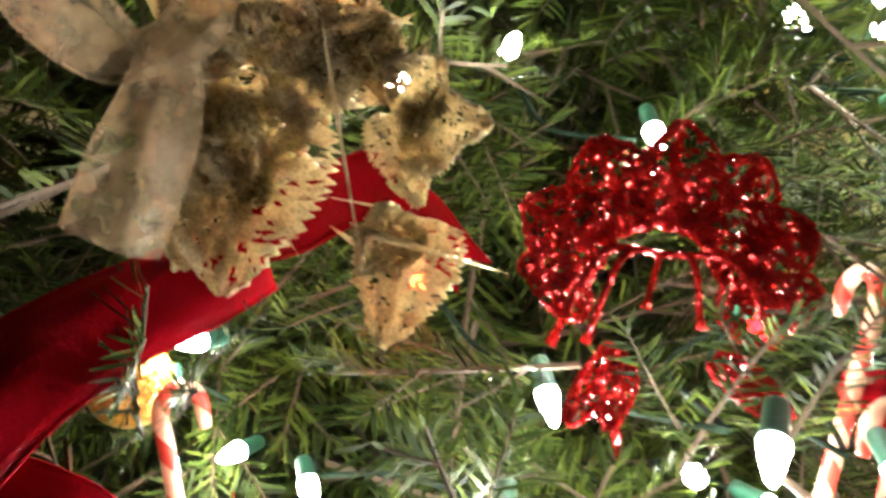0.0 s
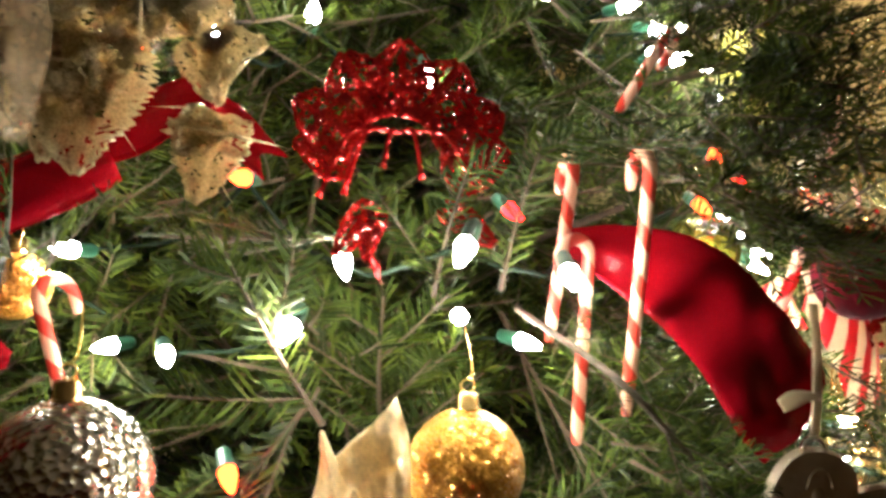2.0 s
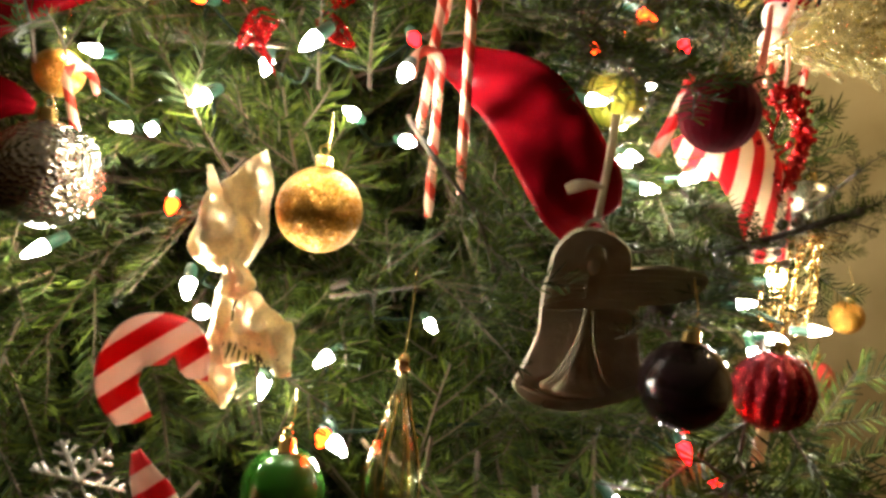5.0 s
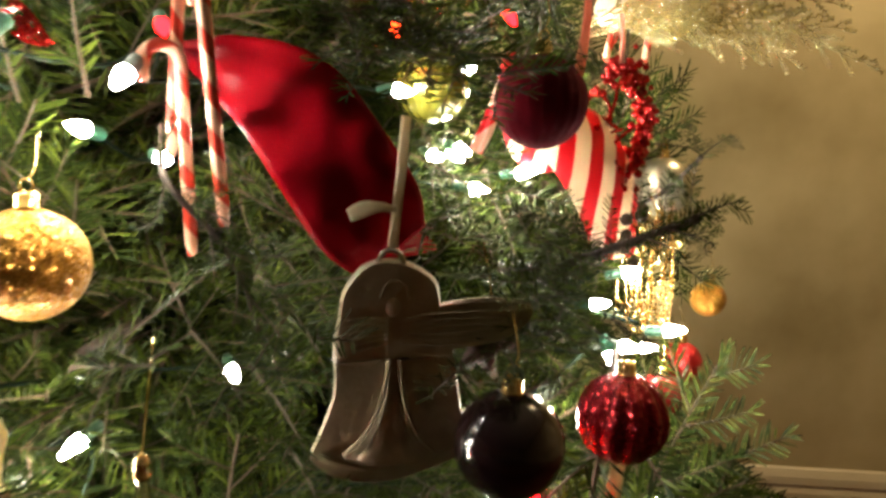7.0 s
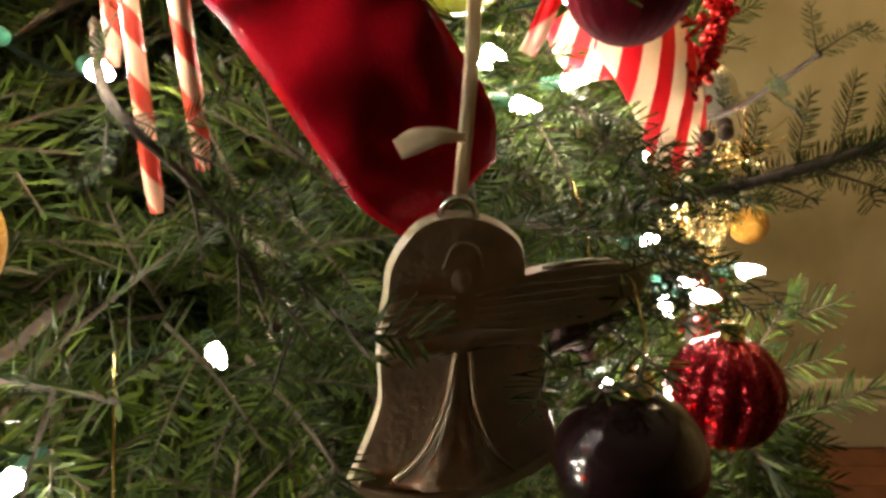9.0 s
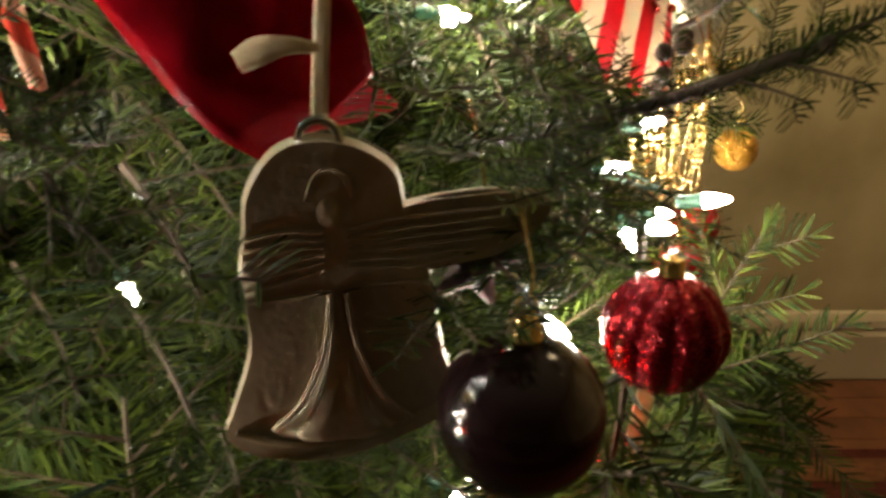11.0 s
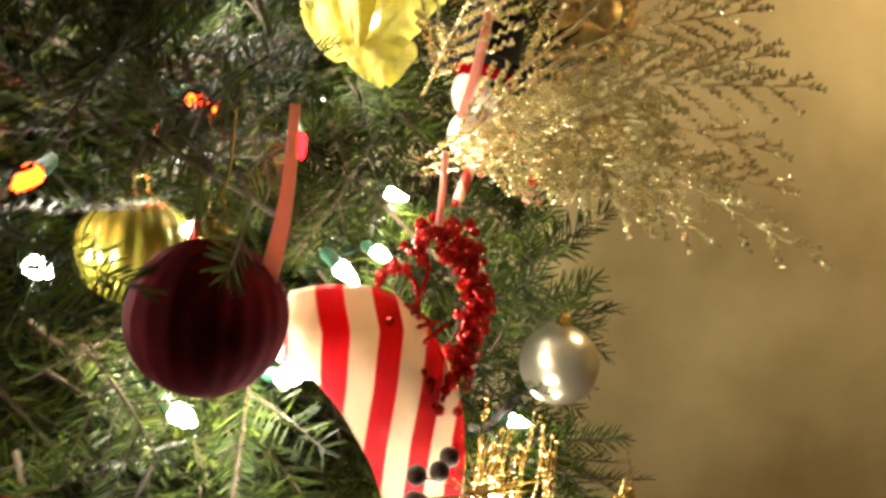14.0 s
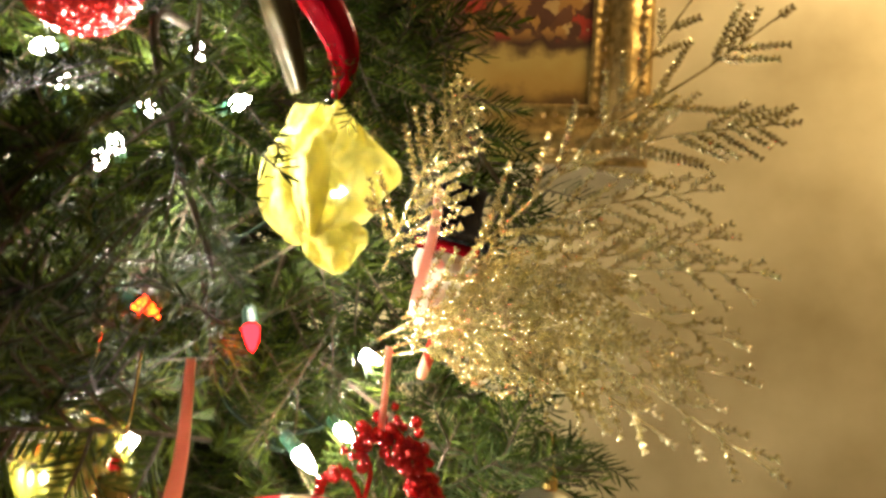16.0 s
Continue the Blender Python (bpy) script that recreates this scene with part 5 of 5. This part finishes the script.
def fern_spray():
    """Gold glittered fern fronds that stick out past the tree towards the wall."""
    o = thing("glitter_fern_spray", "champagne gold glittered fern spray sticking out of the tree", "decoration", m=pose(0.57, 0.60, 1.17))
    at = Vector((0.57, 0.60, 1.17))
    rng = random.Random(12)
    fronds = [((0.555, 0.610, 1.150), (0.665, 0.520, 1.165), (0.770, 0.450, 1.112)), ((0.560, 0.600, 1.165), (0.670, 0.530, 1.205), (0.778, 0.495, 1.212)),
              ((0.560, 0.600, 1.165), (0.665, 0.545, 1.190), (0.765, 0.500, 1.172)), ((0.570, 0.600, 1.175), (0.660, 0.550, 1.240), (0.752, 0.520, 1.262)),
              ((0.575, 0.600, 1.185), (0.672, 0.540, 1.278), (0.742, 0.530, 1.385)), ((0.66, 0.545, 1.268), (0.725, 0.532, 1.295), (0.790, 0.505, 1.302)),
              ((0.545, 0.590, 1.200), (0.575, 0.530, 1.262), (0.600, 0.515, 1.312)), ((0.555, 0.600, 1.155), (0.62, 0.53, 1.165), (0.690, 0.500, 1.122)),
              ((0.69, 0.54, 1.30), (0.745, 0.53, 1.335), (0.792, 0.52, 1.372))]
    fronds += [((0.552, 0.560, 1.140), (0.648, 0.520, 1.158), (0.724, 0.490, 1.118)), ((0.575, 0.580, 1.160), (0.680, 0.530, 1.160), (0.772, 0.500, 1.150)),
               ((0.565, 0.590, 1.170), (0.650, 0.545, 1.182), (0.742, 0.515, 1.148)), ((0.60, 0.58, 1.195), (0.685, 0.54, 1.215), (0.760, 0.51, 1.232)),
               ((0.548, 0.565, 1.150), (0.610, 0.535, 1.186), (0.690, 0.515, 1.196)),
               ((0.550, 0.560, 1.142), (0.615, 0.530, 1.168), (0.700, 0.505, 1.176))]

    def sprig(bm, root, d, ln, droop, level):
        """A glittered side shoot: drooping stem, fine scales, and shorter shoots of its own."""
        n = max(int(ln / 0.0036), 3)
        Q = [root + d * ln * (i / n) + Vector((0, 0, -droop * ln * (i / n) ** 2)) for i in range(n + 1)]
        tube(bm, Q, [0.0010 - 0.0005 * i / n for i in range(n + 1)], 3, cap=False)
        over = d.cross(Vector((0.1, -1, 0.15))).normalized()
        for i in range(1, n + 1):
            g = 1 if i % 2 else -1
            if level and ln > 0.03 and 0.2 < i / n < 0.7 and rng.random() < 0.07:
                sprig(bm, Q[i], (d * 0.8 + over * g * 0.6 + Vector((0, rng.uniform(-0.3, 0.3), 0))).normalized(), ln * rng.uniform(0.25, 0.45) * (1.1 - i / n), droop, 0)
            for h in (g, -g) if i == n or not level or rng.random() < 0.5 else (g,):
                e = (d * 0.8 + over * 0.65 * h + Vector((0, rng.uniform(-0.2, 0.2), 0))).normalized()
                L = rng.uniform(0.0040, 0.0056) * (1 - 0.35 * i / n)
                tube(bm, [Q[i], Q[i] + e * L * 0.6, Q[i] + e * L], [0.0008, 0.0013, 0.0007], 3, cap=False)

    for k, f in enumerate(fronds):
        bm = bmesh.new()
        P = [Vector(p) - at for p in smooth_path(f, 12)]
        tube(bm, P, [0.0014 * (1 - 0.6 * i / len(P)) for i in range(len(P))], 5)
        airy = k in (4, 5, 8)
        droop = 0.05 if airy or k == 6 else rng.uniform(0.04, 0.22)
        for i in range(4 if k != 6 else 2, len(P) - 1):
            t = (P[i + 1] - P[i - 1]).normalized()
            for g in (-1, 1):
                # shoots alternate from side to side
                if i % 2 == (g + 1) // 2 or rng.random() < (0.35 if airy else 0.12):
                    continue
                side = t.cross(Vector((0.15, -1, 0.2))).normalized() * g
                d = (t * rng.uniform(0.95, 1.1) + side * rng.uniform(0.55, 0.72) + Vector((0, rng.uniform(-0.12, 0.12), 0))).normalized()
                sprig(bm, P[i], d, (0.060 * (1 - i / len(P)) + 0.014) * rng.uniform(0.8, 1.1), droop, 0 if airy else 1)
        sprig(bm, P[-1], (P[-1] - P[-2]).normalized(), 0.012, droop, 0)
        part("frond", bm, PALE_GLITTER, o)
    KEEP.append((Vector((0.62, 0.56, 1.2)), 0.03))


def snowman():
    """A plain felt snowman shape in one mesh."""
    bm = bmesh.new()

    def add(fn, mat):
        n = len(bm.faces)
        fn()
        bm.faces.ensure_lookup_table()
        for f in bm.faces[n:]:
            f.material_index, f.smooth = mat, True
    sphere = lambda c, r, s=(1, 1, 1): bmesh.ops.create_uvsphere(bm, u_segments=20, v_segments=12, radius=r, matrix=Matrix.Translation(c) @ Matrix.Diagonal((*s, 1)))
    add(lambda: sphere((0, 0, 0), 0.017), 0)
    add(lambda: sphere((0.002, 0, -0.024), 0.0155), 0)
    add(lambda: lathe(bm, [(0.027, 0.014), (0.028, 0.016), (0.019, 0.019), (0.017, 0.021), (0.016, 0.042), (0.018, 0.047), (0.004, 0.048)], 24), 1)
    add(lambda: sphere((0.004, -0.0158, 0.004), 0.0022), 1)
    add(lambda: sphere((-0.007, -0.0152, 0.004), 0.0022), 1)
    add(lambda: lathe(bm, [(0.0165, 0.007), (0.019, 0.009), (0.020, 0.013), (0.016, 0.014)], 24), 2)
    add(lambda: tube(bm, [(-0.002, -0.018, 0), (-0.002, -0.030, -0.002)], [0.0028, 0.0006], 8), 3)
    ob = part("snowman_ornament", bm, [WHITE_FELT, BLACK_FELT, RED_SATIN, PINK_RIBBON], smooth=False)
    ob.matrix_world = pose(0.588, 0.600, 1.206, 0, 9, 6) @ Matrix.Scale(1.3, 4)
    tagged(ob, "white felt snowman ornament with a black top hat", "ornament")
    KEEP.append((Vector((0.600, 0.605, 1.215)), 0.03))
    KEEP.append((Vector((0.597, 0.600, 1.252)), 0.032))


def bare_twigs():
    """Cut twig ends and lone sprays that stand out from the crown."""
    o = thing("fir_twigs", "bare-ended fir twigs standing out of the tree", "branch")
    for pts, r, step in (([(0.475, 0.40, 0.930), (0.487, 0.36, 0.938), (0.512, 0.285, 0.966), (0.545, 0.249, 0.988)], 0.0036, 1),
                   ([(0.600, 0.52, 0.975), (0.604, 0.47, 0.99), (0.606, 0.43, 1.008), (0.608, 0.397, 1.025)], 0.0026, 7),
                   ([(0.20, 0.36, 1.03), (0.234, 0.262, 1.000), (0.262, 0.252, 0.972), (0.280, 0.245, 0.950), (0.294, 0.236, 0.918)], 0.0024, 3),
                   ([(0.405, 0.54, 1.36), (0.421, 0.462, 1.335), (0.440, 0.465, 1.258), (0.467, 0.470, 1.190)], 0.0034, 2)):
        bm = bmesh.new()
        P = smooth_path(pts, 6)
        tube(bm, P, [r * (1 - 0.45 * i / len(P)) for i in range(len(P))], 8)
        bmesh.ops.create_uvsphere(bm, u_segments=8, v_segments=6, radius=r * 0.95, matrix=Matrix.Translation(P[-1]))
        part("twig", bm, BARK, o)
        for j in range(3, len(P) - 1, step):
            b = new("branch", SPRAY_MESHES[7])
            b.parent = o
            side = 1 if j % 2 else -1
            tip = Vector(P[j]) + (Vector(P[j + 1]) - Vector(P[j])).normalized() * 0.035 + Vector((0.010 * side, -0.004, 0.016 * side))
            b.matrix_local = aim(P[j], tip, (0, -1, 0.3)) @ Matrix.Diagonal((0.45, 0.30, 0.45, 1))
    for base, tip, face, k in (((0.134, 0.300, 1.040), (0.140, 0.250, 1.122), (0, -1, 0.5), 7), ((0.176, 0.300, 1.045), (0.180, 0.250, 1.138), (0, -1, 0.4), 7),
                               ((0.070, 0.285, 0.965), (0.008, 0.255, 1.060), (0, -1, 0.3), 4), ((0.740, 0.690, 0.500), (0.792, 0.640, 0.652), (-0.2, -1, 0.3), 0),
                               ((0.755, 0.70, 0.48), (0.835, 0.660, 0.585), (-0.2, -1, 0.3), 4), ((0.08, 0.26, 0.845), (0.185, 0.215, 0.795), (0, -0.6, 0.8), 2),
                               ((0.16, 0.30, 0.87), (0.255, 0.215, 0.905), (0, -0.6, 0.8), 4), ((0.37, 0.46, 1.02), (0.455, 0.40, 0.985), (0, -0.7, 0.7), 0),
                               ((0.43, 0.50, 1.36), (0.452, 0.455, 1.215), (0, -1, 0.2), 5), ((0.50, 0.58, 1.40), (0.535, 0.54, 1.30), (0, -1, 0.1), 1),
                               ((0.66, 0.66, 0.93), (0.728, 0.62, 0.885), (0, -1, 0.2), 4), ((0.62, 0.65, 1.00), (0.668, 0.64, 1.105), (0, -1, 0.1), 2),
                               ((0.575, 0.60, 0.98), (0.60, 0.58, 1.10), (0, -1, 0.1), 4), ((0.36, 0.42, 0.97), (0.425, 0.34, 0.955), (0, -0.5, 0.9), 4)):
        hero(base, tip, face, k)
    for base, tip, face, k in (((0.425, 0.47, 0.965), (0.402, 0.375, 0.968), (-0.4, -0.6, 0.6), 4), ((0.475, 0.36, 0.95), (0.447, 0.255, 0.925), (0, -0.8, 0.6), 1), ((0.50, 0.37, 0.93), (0.478, 0.26, 0.905), (0, -0.8, 0.6), 0), ((0.45, 0.37, 0.99), (0.462, 0.27, 0.962), (0, -0.8, 0.6), 3), ((0.365, 0.36, 1.105), (0.436, 0.262, 1.046), (0, -0.8, 0.6), 1), ((0.345, 0.35, 1.11), (0.40, 0.262, 1.06), (0, -0.8, 0.6), 0), ((0.33, 0.34, 1.12), (0.355, 0.25, 1.068), (0, -0.8, 0.6), 3)):
        hero(base, tip, face, k)
    for base, tip, face, k in (((0.275, 0.33, 0.93), (0.338, 0.235, 0.905), (0, -0.6, 0.8), 4), ((0.27, 0.32, 0.87), (0.330, 0.238, 0.845), (0, -0.5, 0.9), 7),
                               ((0.25, 0.30, 0.95), (0.305, 0.225, 0.955), (0, -0.5, 0.9), 2), ((0.24, 0.29, 0.90), (0.300, 0.220, 0.880), (0, -0.5, 0.9), 0),
                               ((0.40, 0.36, 0.93), (0.435, 0.265, 0.945), (0, -0.5, 0.9), 7), ((0.43, 0.36, 0.90), (0.470, 0.275, 0.905), (0, -0.6, 0.8), 4),
                               ((0.46, 0.36, 0.97), (0.50, 0.30, 0.945), (0, -0.6, 0.8), 2), ((0.36, 0.34, 0.80), (0.42, 0.24, 0.795), (0, -0.6, 0.8), 1),
                               ((0.30, 0.33, 0.80), (0.345, 0.23, 0.80), (0, -0.5, 0.9), 3), ((0.36, 0.40, 1.10), (0.355, 0.30, 1.07), (0, -0.5, 0.9), 0)):
        hero(base, tip, face, k)
    for base, tip, face, k in (((0.455, 0.45, 0.925), (0.505, 0.335, 0.945), (0, -0.6, 0.8), 3), ((0.235, 0.31, 1.165), (0.262, 0.232, 1.118), (0, -0.7, 0.7), 7), ((0.236, 0.33, 1.150), (0.246, 0.236, 1.122), (0, -0.5, 0.9), 4), ((0.205, 0.33, 1.150), (0.214, 0.250, 1.116), (0, -0.5, 0.9), 7), ((0.34, 0.46, 1.25), (0.385, 0.34, 1.20), (0, -0.6, 0.8), 1), ((0.36, 0.46, 1.17), (0.415, 0.35, 1.15), (0, -0.6, 0.8), 3),
                               ((0.30, 0.44, 1.21), (0.34, 0.33, 1.20), (0, -0.5, 0.9), 5), ((0.40, 0.47, 1.20), (0.455, 0.39, 1.165), (0, -0.7, 0.7), 0), ((0.36, 0.48, 1.30), (0.40, 0.38, 1.27), (0, -0.6, 0.8), 1),
                               ((0.42, 0.48, 1.14), (0.47, 0.385, 1.125), (0, -0.6, 0.8), 6), ((0.31, 0.42, 1.13), (0.352, 0.325, 1.125), (0, -0.6, 0.8), 3), ((0.38, 0.44, 1.10), (0.42, 0.35, 1.098), (0, -0.6, 0.8), 2), ((0.425, 0.32, 0.905), (0.452, 0.222, 0.896), (0, -0.5, 0.9), 7), ((0.40, 0.31, 0.885), (0.428, 0.225, 0.888), (0, -0.5, 0.9), 4)):
        hero(base, tip, face, k)

    for base, tip, face, k in (((0.38, 0.44, 1.20), (0.435, 0.315, 1.215), (0, -0.7, 0.6), 1), ((0.40, 0.45, 1.16), (0.458, 0.325, 1.185), (0, -0.8, 0.5), 5), ((0.37, 0.43, 1.15), (0.405, 0.305, 1.165), (-0.3, -0.8, 0.5), 3),
                               ((0.40, 0.45, 1.24), (0.450, 0.330, 1.245), (0, -0.7, 0.6), 0), ((0.35, 0.43, 1.20), (0.375, 0.300, 1.190), (-0.3, -0.8, 0.5), 5), ((0.42, 0.45, 1.12), (0.470, 0.335, 1.140), (0, -0.8, 0.5), 1)):
        hero(base, tip, face, k)

    # thick sprays at the shoulder of the tree, in front of the upper flowers
    rng = random.Random(44)
    for i in range(16):
        tip = Vector((rng.uniform(0.335, 0.465), rng.uniform(0.285, 0.345), rng.uniform(1.125, 1.285)))
        base = tip + Vector((rng.uniform(-0.07, 0.03), rng.uniform(0.09, 0.14), rng.uniform(-0.06, 0.07)))
        hero(base, tip, (-0.35, -0.8, rng.uniform(0.1, 0.6)), rng.choice((0, 1, 3, 5)))

    for base, tip, face, k in (((-0.125, 0.315, 1.040), (-0.080, 0.243, 1.098), (0, -0.8, 0.5), 4), ((-0.10, 0.32, 1.05), (-0.060, 0.250, 1.075), (0, -0.8, 0.5), 7)):
        hero(base, tip, face, k)

    for base, tip, face, k in (((0.395, 0.36, 1.118), (0.352, 0.258, 1.070), (0, -0.7, 0.7), 1), ((0.38, 0.36, 1.13), (0.328, 0.262, 1.088), (0, -0.6, 0.8), 3),
                               ((0.36, 0.36, 1.14), (0.300, 0.264, 1.100), (0, -0.6, 0.8), 4)):
        hero(base, tip, face, k)


def painting():
    o = thing("painting", "framed dark figure-like landscape painting in a carved gilt frame", "painting", m=pose(0.815, 1.6577, 1.61, 0, 0, TURN))
    W, H, w = 0.72, 0.56, 0.135
    gilt = material("antique_gilt", (0.60, 0.40, 0.13), 0.34, metal=0.8, vary=0.55, vary_scale=50, bump=0.7, bump_scale=130)
    prof = [(0.0, 0.018), (0.010, 0.026), (0.016, 0.014), (0.040, 0.018), (0.052, 0.036), (0.070, 0.046), (0.092, 0.044), (0.108, 0.030), (0.122, 0.034), (0.135, 0.018), (0.135, 0.0)]
    corners = [(0, 0), (-W, 0), (-W, H), (0, H)]
    outs = [(1, -1), (-1, -1), (-1, 1), (1, 1)]
    for k in range(4):
        j = (k + 1) % 4
        bm = bmesh.new()
        rings = []
        n = 40
        for i in range(n + 1):
            u = i / n
            ring = []
            for a, d in prof:
                x = (corners[k][0] + outs[k][0] * a) * (1 - u) + (corners[j][0] + outs[j][0] * a) * u
                z = (corners[k][1] + outs[k][1] * a) * (1 - u) + (corners[j][1] + outs[j][1] * a) * u
                dd = d + (0.004 * math.sin(u * 60 + a * 90) if 0.04 < a < 0.12 else 0)
                ring.append(bm.verts.new((x, -dd, z)))
            rings.append(ring)
        for i in range(n):
            for q in range(len(prof) - 1):
                bm.faces.new((rings[i][q], rings[i][q + 1], rings[i + 1][q + 1], rings[i + 1][q]))
        bmesh.ops.recalc_face_normals(bm, faces=bm.faces)
        rail = part("frame_rail", bm, gilt, o)
        # carved bosses along the outer moulding
        bm = bmesh.new()
        rng = random.Random(k)
        L = W if k % 2 == 0 else H
        m = int(L / 0.024)
        for i in range(-3, m + 4):
            u = i / m
            for a, r in ((0.112, 0.011), (0.082, 0.008), (0.030, 0.004)):
                x = corners[k][0] + (corners[j][0] - corners[k][0]) * u + (outs[k][0] * a if k % 2 else 0)
                z = corners[k][1] + (corners[j][1] - corners[k][1]) * u + (outs[k][1] * a if k % 2 == 0 else 0)
                if not (-W - 0.13 < x < 0.13 and -0.13 < z < H + 0.13):
                    continue
                bmesh.ops.create_icosphere(bm, subdivisions=1, radius=1, matrix=Matrix.Translation((x + rng.uniform(-0.003, 0.003), -0.030, z + rng.uniform(-0.003, 0.003)))
                                           @ Matrix.Diagonal((r * rng.uniform(0.8, 1.3), 0.012, r * rng.uniform(0.8, 1.3), 1)))
        part("carving", bm, gilt, rail)["kind"] = "stuff"
    m = material("old_oil_paint", (0.2, 0.1, 0.05), 0.35, bump=0.3, bump_scale=200)
    nt = m.node_tree
    b = nt.nodes["Principled BSDF"]
    tc = nt.nodes.new("ShaderNodeTexCoord")
    sep = nt.nodes.new("ShaderNodeSeparateXYZ")
    nt.links.new(tc.outputs["Object"], sep.inputs[0])
    no = nt.nodes.new("ShaderNodeTexNoise")
    no.inputs["Scale"].default_value = 22
    no.inputs["Detail"].default_value = 6
    nt.links.new(tc.outputs["Object"], no.inputs["Vector"])
    ma = nt.nodes.new("ShaderNodeMath")
    ma.operation = "MULTIPLY_ADD"
    ma.inputs[1].default_value = 0.10
    nt.links.new(no.outputs["Fac"], ma.inputs[0])
    nt.links.new(sep.outputs["Z"], ma.inputs[2])
    r = nt.nodes.new("ShaderNodeValToRGB")
    e = r.color_ramp.elements
    e[0].position, e[0].color = 0.05, (0.09, 0.045, 0.012, 1)
    e[1].position, e[1].color = 0.5, (0.10, 0.05, 0.03, 1)
    for p, c in ((0.09, (0.30, 0.17, 0.035, 1)), (0.16, (0.36, 0.24, 0.06, 1)), (0.19, (0.05, 0.022, 0.012, 1)), (0.30, (0.16, 0.05, 0.02, 1)), (0.36, (0.30, 0.18, 0.04, 1))):
        k = e.new(p)
        k.color = c
    nt.links.new(ma.outputs[0], r.inputs["Fac"])
    vo = nt.nodes.new("ShaderNodeTexVoronoi")
    vo.inputs["Scale"].default_value = 34
    wob = nt.nodes.new("ShaderNodeTexNoise")
    wob.inputs["Scale"].default_value, wob.inputs["Detail"].default_value = 38, 5
    nt.links.new(tc.outputs["Object"], wob.inputs["Vector"])
    shift = nt.nodes.new("ShaderNodeVectorMath")
    shift.operation = "MULTIPLY_ADD"
    shift.inputs[1].default_value = (0.05, 0.05, 0.05)
    nt.links.new(wob.outputs["Color"], shift.inputs[0])
    nt.links.new(tc.outputs["Object"], shift.inputs[2])
    nt.links.new(shift.outputs[0], vo.inputs["Vector"])
    r2 = nt.nodes.new("ShaderNodeValToRGB")
    r2.color_ramp.interpolation = "CONSTANT"
    e = r2.color_ramp.elements
    e[0].position, e[0].color = 0.0, (0.07, 0.03, 0.015, 1)
    e[1].position, e[1].color = 0.8, (0.42, 0.03, 0.015, 1)
    for p, c in ((0.45, (0.40, 0.20, 0.04, 1)), (0.62, (0.12, 0.05, 0.02, 1)), (0.9, (0.55, 0.36, 0.12, 1))):
        k = e.new(p)
        k.color = c
    se = nt.nodes.new("ShaderNodeSeparateColor")
    nt.links.new(vo.outputs["Color"], se.inputs[0])
    nt.links.new(se.outputs[0], r2.inputs["Fac"])
    gate = nt.nodes.new("ShaderNodeMapRange")
    gate.inputs[1].default_value, gate.inputs[2].default_value = 0.14, 0.17
    gate.inputs[4].default_value = 0.65
    nt.links.new(sep.outputs["Z"], gate.inputs[0])
    mx = nt.nodes.new("ShaderNodeMix")
    mx.data_type = "RGBA"
    nt.links.new(gate.outputs[0], mx.inputs[0])
    nt.links.new(r.outputs["Color"], mx.inputs[6])
    nt.links.new(r2.outputs["Color"], mx.inputs[7])
    nt.links.new(mx.outputs[2], b.inputs["Base Color"])
    bm = bmesh.new()
    box(bm, -W - 0.003, 0.003, -0.012, -0.001, -0.003, H + 0.003)
    part("canvas", bm, m, o, "dark brown, red and ochre painted canvas", smooth=False)


painting()
red_ribbons()
striped_ribbons()
gold_flower()
champagne_bow()
red_lace_flower()
yellow_flower()
angel()
glass_drop()
snowflake()
bead_wreath()
gold_beads()
dark_star()
starburst()
fern_spray()
snowman()
bare_twigs()


ornaments_balls()
string_lights()
tree()
